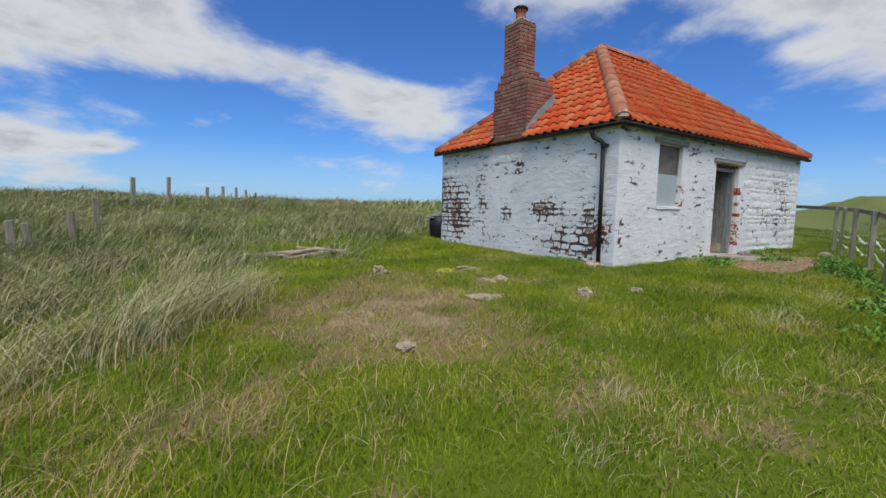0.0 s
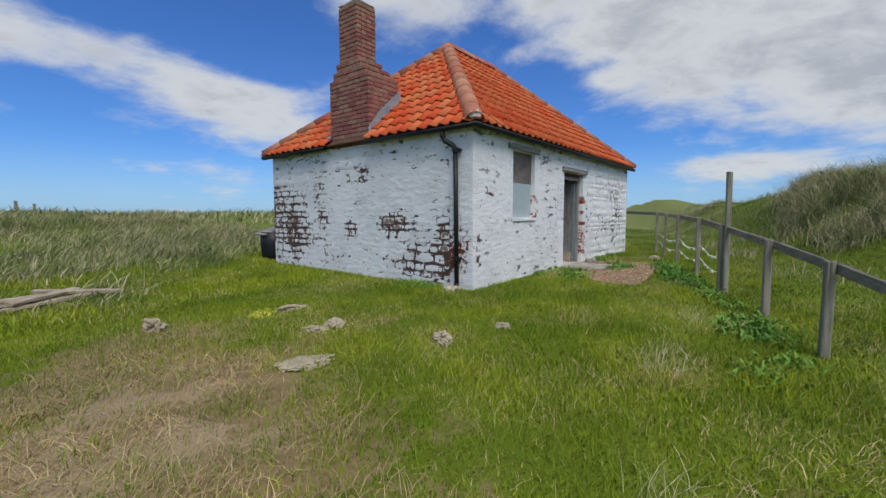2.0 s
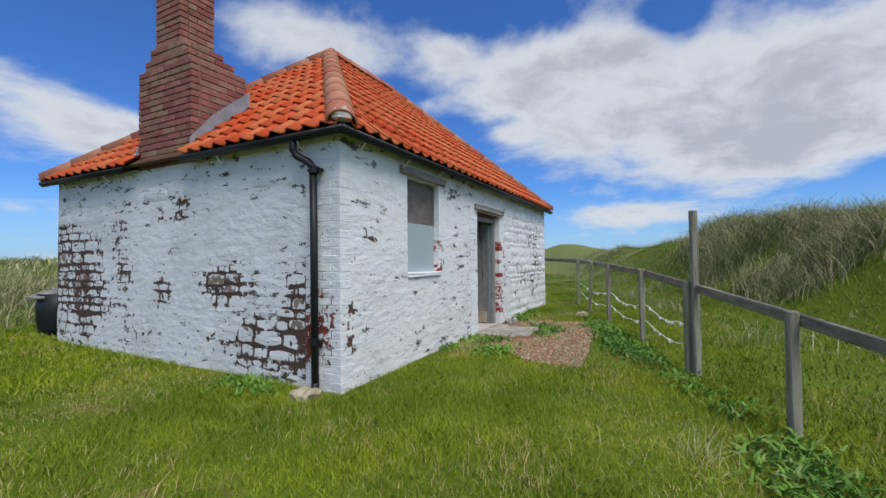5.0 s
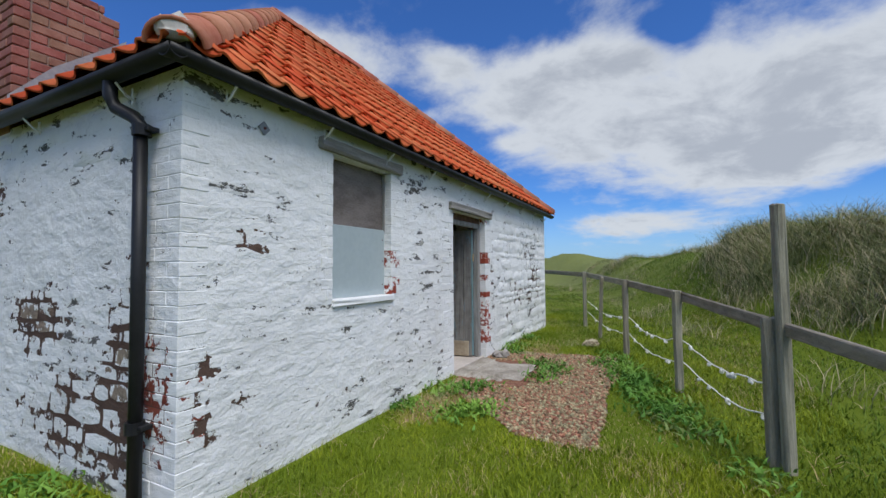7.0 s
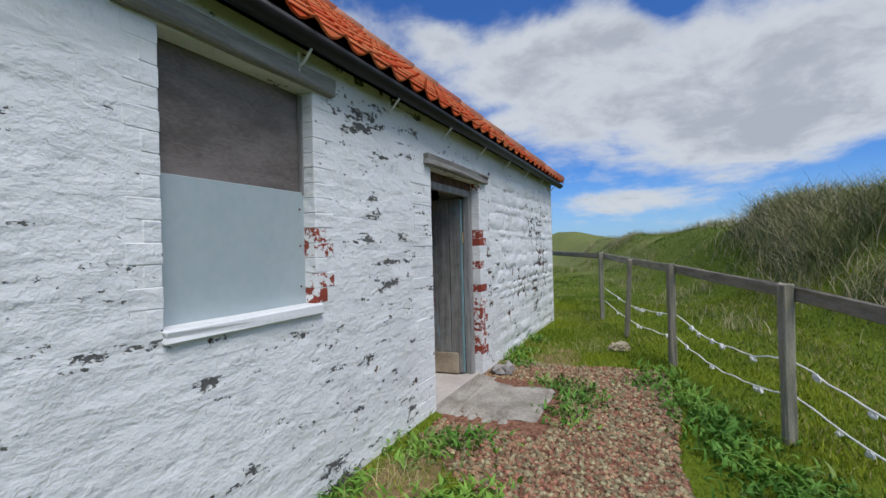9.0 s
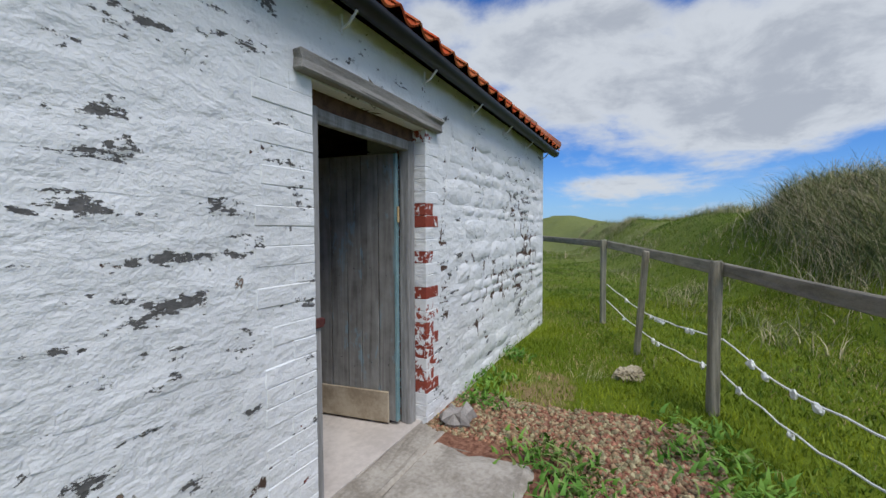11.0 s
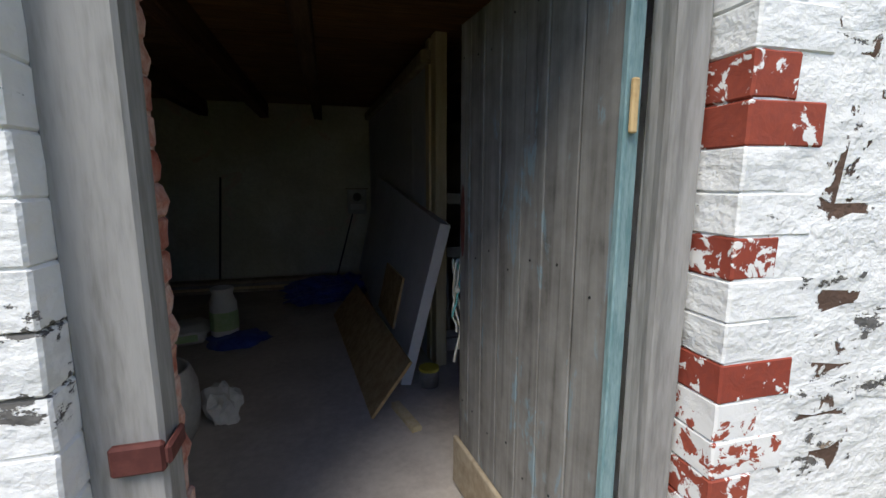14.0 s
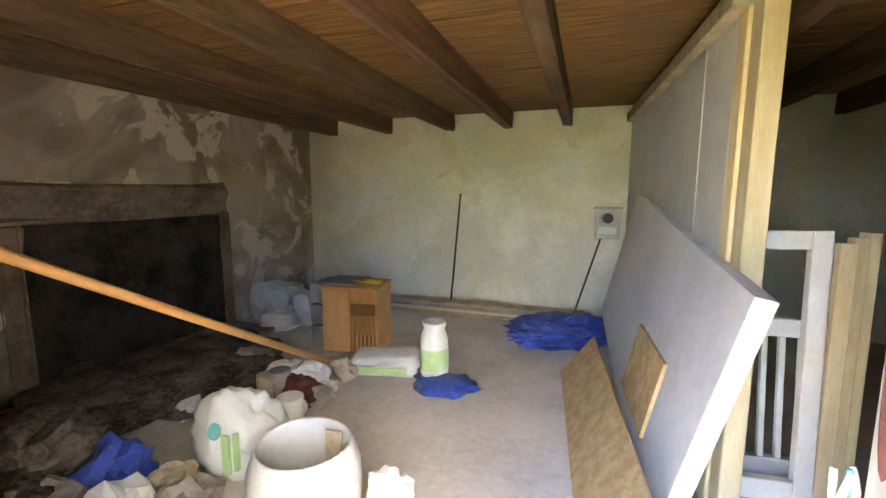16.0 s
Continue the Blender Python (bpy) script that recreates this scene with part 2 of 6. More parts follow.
M_TILEJ = two_tone("orange clay pantile run", (0.60, 0.105, 0.025), (0.70, 0.16, 0.04), 3.0, 30.0, 0.75, 0.3, 0.2, 0.003, 0.32, True)
M_HIP = two_tone("terracotta hip tile", (0.36, 0.12, 0.07), (0.46, 0.19, 0.12), 4.0, 40.0, 0.85, 0.2, 0.3, 0.004, 0.2)
M_BLACK = two_tone("black plastic", (0.010, 0.010, 0.011), (0.018, 0.018, 0.019), 5.0, 60.0, 0.5, 0.35, 0.1, 0.001)
M_LEAD = two_tone("grey lead sheet", (0.22, 0.23, 0.25), (0.33, 0.34, 0.36), 6.0, 40.0, 0.55, 0.4)
M_CEMENT = two_tone("grey cement", (0.40, 0.38, 0.34), (0.56, 0.53, 0.48), 5.0, 55.0, 0.92, 0.2, 0.6, 0.008)
M_STEP = two_tone("worn brown-grey concrete", (0.24, 0.21, 0.17), (0.44, 0.40, 0.34), 4.0, 45.0, 0.93, 0.15, 0.9, 0.012)
M_FLOOR = two_tone("dusty concrete floor", (0.45, 0.40, 0.355), (0.60, 0.54, 0.485), 2.2, 26.0, 0.9, 0.2, 0.3, 0.004)
M_DARKWOOD = two_tone("sooty roof timber", (0.07, 0.04, 0.024), (0.15, 0.088, 0.05), 3.0, 30.0, 0.85, 0.2, 0.5, 0.004, 0.2, False, (6, 0.6, 6))
M_ORANGE = two_tone("varnished pine", (0.55, 0.25, 0.075), (0.66, 0.34, 0.12), 3.0, 30.0, 0.45, 0.4, 0.15, 0.002, 0.1, False, (6, 1, 1))
M_YELLOWWOOD = two_tone("pale sawn softwood", (0.58, 0.47, 0.27), (0.70, 0.60, 0.40), 4.0, 40.0, 0.75, 0.3, 0.2, 0.002, 0.15, False, (6, 6, 0.6))
M_OSB = two_tone("strand board", (0.42, 0.27, 0.12), (0.60, 0.43, 0.22), 16.0, 60.0, 0.8, 0.25, 0.3, 0.002)
M_GREYBOARD = two_tone("grey foil-faced board", (0.52, 0.52, 0.53), (0.63, 0.63, 0.64), 1.6, 20.0, 0.6, 0.35, 0.1, 0.002)
M_TUB = two_tone("dusty grey-white plastic", (0.44, 0.43, 0.41), (0.55, 0.54, 0.52), 4.0, 40.0, 0.6, 0.35, 0.2, 0.002)
M_WHITEEDGE = two_tone("white foam edge", (0.78, 0.78, 0.77), (0.84, 0.84, 0.83), 6.0, 60.0)
M_WHITEPLAST = two_tone("dirty white plastic", (0.64, 0.63, 0.60), (0.73, 0.72, 0.70), 5.0, 50.0, 0.5, 0.4, 0.15, 0.002)
M_BLUE = two_tone("blue polythene", (0.02, 0.045, 0.22), (0.05, 0.10, 0.42), 9.0, 40.0, 0.45, 0.45, 0.3, 0.004)
M_GREEN = two_tone("green print", (0.35, 0.52, 0.22), (0.5, 0.62, 0.34), 6.0, 40.0, 0.6)
M_YELLOW = two_tone("yellow plastic", (0.65, 0.52, 0.05), (0.72, 0.6, 0.1), 6.0, 40.0, 0.5)
M_RUST = two_tone("rusty iron", (0.085, 0.026, 0.022), (0.15, 0.05, 0.04), 14.0, 60.0, 0.8, 0.3)
M_ROPE = two_tone("cream polypropylene rope", (0.62, 0.58, 0.47), (0.74, 0.70, 0.6), 20.0, 90.0)
M_TEAL = two_tone("teal cord", (0.12, 0.42, 0.42), (0.2, 0.52, 0.5), 20.0, 90.0)
M_GREYPAINT = two_tone("pale blue-grey board paint", (0.36, 0.42, 0.43), (0.41, 0.47, 0.475), 1.3, 22.0, 0.55, 0.35, 0.08, 0.001)
M_PLY = two_tone("damp weathered plywood", (0.12, 0.10, 0.088), (0.23, 0.195, 0.175), 2.6, 34.0, 0.75, 0.3, 0.25, 0.002, 0.0, False, (1, 1, 3))
M_LINTEL = two_tone("grey oak lintel", (0.20, 0.185, 0.165), (0.34, 0.32, 0.29), 4.0, 50.0, 0.9, 0.2, 0.7, 0.006, 0.0, False, (0.7, 5, 6))
M_POST = two_tone("silvered fence timber", (0.21, 0.19, 0.14), (0.34, 0.31, 0.235), 4.0, 40.0, 0.9, 0.2, 0.6, 0.006, 0.25, False, (6, 6, 0.8))
M_RAIL = two_tone("silvered fence rail", (0.20, 0.18, 0.135), (0.32, 0.29, 0.22), 3.0, 40.0, 0.9, 0.2, 0.6, 0.005, 0.2, False, (0.8, 5, 6))
M_FRAME = two_tone("bare weathered door frame", (0.20, 0.193, 0.18), (0.33, 0.32, 0.305), 3.5, 22.0, 0.85, 0.2, 0.5, 0.004, 0.0, False, (5, 5, 0.6))
M_WHITEPAINT = two_tone("white sill paint", (0.70, 0.70, 0.69), (0.80, 0.80, 0.79), 4.0, 50.0, 0.6, 0.3, 0.2, 0.002)
M_GRAVEL = two_tone("brown shingle", (0.14, 0.088, 0.045), (0.40, 0.285, 0.165), 30.0, 90.0, 0.85, 0.25, 0.3, 0.002, 0.75, True)
M_ROCK = two_tone("pale lichened stone", (0.27, 0.22, 0.14), (0.48, 0.41, 0.28), 7.0, 50.0, 0.92, 0.15, 0.8, 0.012)
# near-black: soot plus the shade of a deep hearth, put into the colour
M_SOOTSHADE = two_tone("sooty brick with opening shade painted in", (0.016, 0.013, 0.011), (0.06, 0.048, 0.04), 4.0, 40.0, 0.95, 0.1, 0.6, 0.01)
M_GREYSTONE = two_tone("dusty grey stone", (0.22, 0.20, 0.18), (0.36, 0.33, 0.30), 5.0, 50.0, 0.92, 0.15, 0.7, 0.01)
M_HEARTH = two_tone("smoke-browned stone", (0.10, 0.075, 0.055), (0.24, 0.19, 0.15), 3.0, 30.0, 0.92, 0.15, 0.7, 0.01)
M_DARKHEAP = two_tone("sooty rubble", (0.035, 0.028, 0.024), (0.16, 0.13, 0.11), 5.0, 40.0, 0.95, 0.1, 0.9, 0.03)
M_WOOL = two_tone("snagged white fleece", (0.66, 0.66, 0.58), (0.78, 0.78, 0.70), 20.0, 80.0, 0.95, 0.1)
M_DRIFT = two_tone("bleached driftwood", (0.28, 0.22, 0.15), (0.44, 0.37, 0.27), 6.0, 40.0, 0.9, 0.2, 0.5, 0.006)


def door_boards():
    m, nt, bs = material("flaking turquoise-painted door boards", 0.8)
    p = world_pos(nt)
    grain = noise_at(nt, node(nt, "ShaderNodeMapping", {0: p, "Scale": (16, 16, 0.9)}).outputs[0], 1.6, 6.0, 0.58, 0.7)
    streak = noise_at(nt, node(nt, "ShaderNodeMapping", {0: p, "Scale": (9, 9, 2.2)}).outputs[0], 1.3, 6.0, 0.68, 0.6)
    mottle = noise_at(nt, p, 9.0, 5.0, 0.65)
    wood = ramp(nt, arith(nt, "ADD", arith(nt, "MULTIPLY", grain, 0.62), arith(nt, "MULTIPLY", mottle, 0.38)), [(0.32, (0.085, 0.08, 0.072)), (0.43, (0.175, 0.167, 0.153)), (0.55, (0.24, 0.232, 0.215)), (0.70, (0.33, 0.322, 0.30))])
    paint = span(nt, arith(nt, "ADD", arith(nt, "ADD", streak, arith(nt, "MULTIPLY", arith(nt, "SUBTRACT", mottle, 0.5), 0.3)), span(nt, object_random(nt), 0.5, 1.0, -0.03, 0.05)), 0.57, 0.64, 0.0, 0.6)
    wire(nt, blend(nt, paint, wood, (0.20, 0.31, 0.36)), bs.inputs["Base Color"])
    bump(nt, bs, arith(nt, "ADD", grain, arith(nt, "MULTIPLY", mottle, 0.5)), 0.5, 0.004)
    return m


M_DOOR = door_boards()
M_TURQ = two_tone("turquoise gloss paint on wood", (0.13, 0.23, 0.24), (0.25, 0.36, 0.37), 9.0, 40.0, 0.6, 0.3, 0.4, 0.003, 0.0, False, (6, 6, 1))


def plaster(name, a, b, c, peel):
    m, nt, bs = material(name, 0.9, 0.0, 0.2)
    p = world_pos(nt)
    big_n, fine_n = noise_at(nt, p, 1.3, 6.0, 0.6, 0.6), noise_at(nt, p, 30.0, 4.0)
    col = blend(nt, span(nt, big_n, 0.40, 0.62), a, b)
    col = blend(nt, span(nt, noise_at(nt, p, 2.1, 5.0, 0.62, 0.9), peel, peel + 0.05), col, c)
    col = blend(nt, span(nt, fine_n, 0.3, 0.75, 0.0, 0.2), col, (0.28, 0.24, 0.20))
    wire(nt, col, bs.inputs["Base Color"])
    bump(nt, bs, arith(nt, "ADD", big_n, fine_n), 0.4, 0.008)
    return m


M_PLASTER = plaster("stained distempered plaster", (0.66, 0.63, 0.52), (0.80, 0.77, 0.68), (0.74, 0.62, 0.54), 0.60)
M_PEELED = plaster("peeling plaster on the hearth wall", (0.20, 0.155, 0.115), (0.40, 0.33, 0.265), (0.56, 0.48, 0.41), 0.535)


def ceiling_boards():
    m, nt, bs = material("varnish-brown ceiling boards", 0.7, 0.0, 0.3)
    p = world_pos(nt)
    grain = noise_at(nt, node(nt, "ShaderNodeMapping", {0: p, "Scale": (1.5, 22, 8)}).outputs[0], 2.0, 5.0, 0.6, 0.4)
    col = ramp(nt, grain, [(0.3, (0.085, 0.041, 0.015)), (0.55, (0.20, 0.105, 0.04)), (0.75, (0.31, 0.175, 0.075))])
    col = blend(nt, span(nt, noise_at(nt, p, 2.0, 4.0), 0.5, 0.7, 0.0, 0.55), col, (0.12, 0.065, 0.03))
    wire(nt, col, bs.inputs["Base Color"])
    bump(nt, bs, grain, 0.3, 0.003)
    return m


M_CEIL = ceiling_boards()


WORN = [((2.2, 5.0), (1.7, 1.3), 0.34), ((2.1, 4.0), (1.4, 0.9), 0.24), ((2.6, 3.3), (0.9, 0.7), 0.26), ((2.4, 2.3), (0.7, 0.45), 0.20), ((0.6, 3.4), (0.9, 0.6), 0.20), ((4.5, 4.9), (0.9, 0.5), 0.16), ((3.0, 6.2), (0.9, 0.6), 0.26),
        ((4.8, 2.2), (0.5, 0.4), 0.16), ((5.3, 6.6), (0.8, 0.5), 0.14), ((3.2, 1.5), (1.2, 0.5), 0.18), ((0.9, 2.0), (0.8, 0.5), 0.14), ((8.6, 4.75), (0.9, 0.3), 0.2), ((11.6, 4.5), (0.7, 0.4), 0.2)]


def ground_cover():
    m, nt, bs = material("turf with straw and sand", 0.95, 0.0, 0.1)
    p = world_pos(nt)
    a, b, c = noise_at(nt, p, 0.55, 4.0, 0.6), noise_at(nt, p, 3.4, 5.0, 0.65), noise_at(nt, p, 30.0, 4.0, 0.7)
    green = blend(nt, b, (0.085, 0.13, 0.008), (0.16, 0.20, 0.020))
    straw = blend(nt, c, (0.17, 0.115, 0.05), (0.34, 0.25, 0.13))
    worn = 0.0
    for centre, reach, k in WORN:  # straw and sand where the feet go
        d = node(nt, "ShaderNodeVectorMath", {0: p, 1: (*centre, 0.0)}, operation="SUBTRACT").outputs[0]
        d = node(nt, "ShaderNodeVectorMath", {0: d, 1: (1 / reach[0], 1 / reach[1], 0.0)}, operation="MULTIPLY").outputs[0]
        worn = arith(nt, "ADD", worn, span(nt, node(nt, "ShaderNodeVectorMath", {0: d}, operation="LENGTH").outputs["Value"], 1.35, 0.1, 0.0, k))
    mix = span(nt, arith(nt, "ADD", arith(nt, "ADD", arith(nt, "MULTIPLY", a, 0.4), arith(nt, "MULTIPLY", b, 0.6)), worn), 0.60, 0.74)
    col = blend(nt, mix, green, straw)
    col = blend(nt, span(nt, arith(nt, "ADD", noise_at(nt, p, 1.9, 5.0, 0.62), worn), 0.88, 0.93), col, blend(nt, c, (0.26, 0.18, 0.095), (0.42, 0.32, 0.19)))
    far = node(nt, "ShaderNodeVectorMath", {0: p, 1: (7.0, 5.0, 0.0)}, operation="DISTANCE").outputs["Value"]
    col = blend(nt, span(nt, far, 9.0, 24.0, 0.0, 0.75), col, blend(nt, b, (0.12, 0.15, 0.04), (0.27, 0.27, 0.11)))
    wire(nt, col, bs.inputs["Base Color"])
    bump(nt, bs, arith(nt, "ADD", b, c), 0.8, 0.03)
    return m


M_GROUND = ground_cover()


def blades_material(name, low, high, dead, dead_from, gloss=0.6):
    m, nt, bs = material(name, gloss, 0.0, 0.2)
    r = island_random(nt)
    p = world_pos(nt)
    patch = noise_at(nt, p, 0.8, 4.0, 0.6)
    col = blend(nt, r, low, high)
    # lusher and yellower drifts over a few paces
    hue = noise_at(nt, node(nt, "ShaderNodeVectorMath", {0: p, 1: (31.0, 7.0, 3.0)}, operation="ADD").outputs[0], 1.1, 4.0, 0.6)
    col = node(nt, "ShaderNodeHueSaturation", {"Hue": span(nt, hue, 0.35, 0.65, 0.488, 0.515), "Saturation": 1.0, "Value": span(nt, hue, 0.32, 0.68, 1.30, 0.78), "Color": col}).outputs[0]
    share = span(nt, arith(nt, "ADD", arith(nt, "FRACT", arith(nt, "MULTIPLY", r, 13.7)), arith(nt, "MULTIPLY", arith(nt, "SUBTRACT", patch, 0.5), 1.6)), dead_from, dead_from + 0.1)
    wire(nt, blend(nt, share, col, dead), bs.inputs["Base Color"])
    bs.inputs["Subsurface Weight"].default_value = 0.0
    return m


M_LAWN = blades_material("short turf", (0.135, 0.19, 0.006), (0.255, 0.305, 0.018), (0.50, 0.40, 0.18), 0.88)
M_STRAW = blades_material("withered straw", (0.33, 0.23, 0.095), (0.56, 0.43, 0.215), (0.17, 0.22, 0.03), 0.86)
M_MARRAM = blades_material("marram grass", (0.12, 0.16, 0.04), (0.29, 0.31, 0.12), (0.54, 0.47, 0.28), 0.66)
M_CLUMP = blades_material("pale bleached marram", (0.19, 0.23, 0.06), (0.36, 0.37, 0.15), (0.60, 0.52, 0.30), 0.50)
M_DUNE = blades_material("dry dune marram", (0.10, 0.13, 0.03), (0.23, 0.24, 0.09), (0.46, 0.39, 0.23), 0.66)
M_BANK = blades_material("lush bank turf", (0.085, 0.145, 0.010), (0.175, 0.235, 0.028), (0.36, 0.31, 0.16), 0.9)
M_WEED = blades_material("broad green weeds", (0.09, 0.20, 0.022), (0.17, 0.31, 0.05), (0.24, 0.3, 0.09), 0.9)

# ---- geometry helpers ----


def mesh_of(bm, name, mat=None, smooth=False):
    me = bpy.data.meshes.new(name)
    bm.normal_update()
    bm.to_mesh(me)
    bm.free()
    if mat:
        me.materials.append(mat)
    if smooth:
        me.polygons.foreach_set("use_smooth", [True] * len(me.polygons))
    return me


def part(name, bm, mat, parent, label="", smooth=False, m=None):
    """Links a bmesh (or a ready mesh) as one mesh object under a thing or a part."""
    data = bm if isinstance(bm, bpy.types.Mesh) else mesh_of(bm, name, mat, smooth)
    ob = new(name, data)
    ob.parent = parent
    if m is not None:
        ob.matrix_basis = m
    return tagged(ob, label)


def thing(name, label, category, m=None, group="", kind="", bm=None, mat=None, smooth=False):
    ob = new(name, mesh_of(bm, name, mat, smooth) if bm else None)
    if not bm:
        ob.empty_display_size = 0.1
    if m is not None:
        ob.matrix_basis = m
    return tagged(ob, label, category, group, kind)


def add_box(bm, lo, hi, bevel=0.0, m=None):
    made = bmesh.ops.create_cube(bm, size=1.0)["verts"]
    lo, hi = Vector(lo), Vector(hi)
    for v in made:
        v.co = Vector(((v.co.x + 0.5) * (hi.x - lo.x) + lo.x, (v.co.y + 0.5) * (hi.y - lo.y) + lo.y, (v.co.z + 0.5) * (hi.z - lo.z) + lo.z))
    if bevel:
        edges = list({e for v in made for e in v.link_edges})
        made = list({v for f in bmesh.ops.bevel(bm, geom=edges, offset=bevel, segments=1, affect="EDGES")["faces"] for v in f.verts} | {v for v in made if v.is_valid})
    if m is not None:
        for v in made:
            v.co = m @ v.co
    return made


def boxes(*spans, bevel=0.0):
    bm = bmesh.new()
    for lo, hi in spans:
        add_box(bm, lo, hi, bevel)
    return bm


def rough_box(lo, hi, bevel, jitter, cuts=2, seed=1, m=None):
    """A box with worn, uneven faces."""
    bm = bmesh.new()
    add_box(bm, lo, hi)
    bmesh.ops.subdivide_edges(bm, edges=bm.edges[:], cuts=cuts, use_grid_fill=True)
    rng = random.Random(seed)
    for v in bm.verts:
        v.co += Vector([rng.uniform(-jitter, jitter) for _ in range(3)])
    if bevel:
        sharp = [e for e in bm.edges if len(e.link_faces) == 2 and e.calc_face_angle(0) > 0.9]
        bmesh.ops.bevel(bm, geom=sharp, offset=bevel, segments=1, affect="EDGES")
    if m is not None:
        bm.transform(m)
    return bm


def tube(points, radius, sides=8, bm=None, taper=1.0):
    """A round bar along points."""
    bm = bm or bmesh.new()
    pts = [Vector(p) for p in points]
    rings = []
    for i, p in enumerate(pts):
        d = (pts[min(i + 1, len(pts) - 1)] - pts[max(i - 1, 0)]).normalized()
        side = d.cross(Vector((0.31, 0.17, 0.93)) if abs(d.z) < 0.9 else Vector((1, 0.1, 0))).normalized()
        other = d.cross(side)
        r = radius * (1 + (taper - 1) * i / max(1, len(pts) - 1))
        rings.append([bm.verts.new(p + side * (r * math.cos(6.28318 * k / sides)) + other * (r * math.sin(6.28318 * k / sides))) for k in range(sides)])
    for a, b in zip(rings, rings[1:]):
        for k in range(sides):
            bm.faces.new((a[k], a[(k + 1) % sides], b[(k + 1) % sides], b[k]))
    bm.faces.new(rings[0])
    bm.faces.new(rings[-1][::-1])
    bmesh.ops.recalc_face_normals(bm, faces=bm.faces[:])
    return bm


def lathe(profile, sides=24, wobble=0.0):
    """A turned body from (radius, height) pairs; closed at the ends with a radius of nought."""
    bm = bmesh.new()
    rings = []
    for r, z in profile:
        rings.append([bm.verts.new((r * (1 + wobble * math.cos(k * math.pi)) * math.cos(6.28318 * k / sides), r * (1 + wobble * math.cos(k * math.pi)) * math.sin(6.28318 * k / sides), z)) for k in range(sides)])
    for a, b in zip(rings, rings[1:]):
        for k in range(sides):
            bm.faces.new((a[k], a[(k + 1) % sides], b[(k + 1) % sides], b[k]))
    bmesh.ops.remove_doubles(bm, verts=bm.verts[:], dist=0.0005)
    bmesh.ops.recalc_face_normals(bm, faces=bm.faces[:])
    return bm


def lump(size, detail, rough_by, seed, squash=1.0):
    """A crumpled blob for bags, cloth and stones."""
    bm = bmesh.new()
    bmesh.ops.create_icosphere(bm, subdivisions=detail, radius=1.0)
    shift = Vector((seed * 3.7, seed * 1.3, seed * 2.1))
    for v in bm.verts:
        n = noise.noise(v.co * 1.6 + shift) * 0.55 + noise.noise(v.co * 4.3 + shift) * 0.45 + abs(noise.noise(v.co * 8.0 + shift)) * 0.2
        v.co = v.co * (1 + rough_by * n)
        v.co = Vector((v.co.x * size[0], v.co.y * size[1], max(v.co.z, -0.75) * size[2]))
    low = min(v.co.z for v in bm.verts)
    for v in bm.verts:
        v.co.z -= low
    return bm


def bulk_mesh(name, verts, faces, mat):
    """A mesh straight from arrays: verts (n, 3), faces (m, k) of one size."""
    me = bpy.data.meshes.new(name)
    k = faces.shape[1]
    me.vertices.add(len(verts))
    me.vertices.foreach_set("co", np.ascontiguousarray(verts, dtype=np.float32).ravel())
    me.loops.add(faces.size)
    me.loops.foreach_set("vertex_index", np.ascontiguousarray(faces, dtype=np.int32).ravel())
    me.polygons.add(len(faces))
    me.polygons.foreach_set("loop_start", np.arange(0, faces.size, k, dtype=np.int32))
    me.update(calc_edges=True)
    me.materials.append(mat)
    return me


# ---- plan ----
XW, XE, YS, YN = 6.51, 14.0, 5.04, 10.31      # outer faces of the cottage
IXW, IXE, IYS, IYN = 6.95, 13.55, 5.50, 9.82  # inner faces
WALL_TOP, FLOOR, RIDGE = 2.33, 0.05, 4.84
WIN = (7.65, 8.43, 1.02, 2.13)
DOOR = (9.70, 10.72, 0.05, 1.94)


def smooth(a, b, v):
    t = np.clip((v - a) / (b - a), 0, 1)
    return t * t * (3 - 2 * t)


def ripple(x, y, f, seed):
    r = np.random.RandomState(seed)
    total = 0
    for k in range(7):
        a, ph, s = r.uniform(0, 6.283), r.uniform(0, 6.283), f * r.uniform(0.6, 1.7)
        total = total + np.sin((x * math.cos(a) + y * math.sin(a)) * s + ph + 1.3 * np.sin((y * math.cos(a) - x * math.sin(a)) * s * 0.7 + ph * 2))
    return total / 7


def fence_side(x, y):
    """Metres south of the fence."""
    return ((1.26 + 0.362 * (x - 6.03)) - y) * 0.94


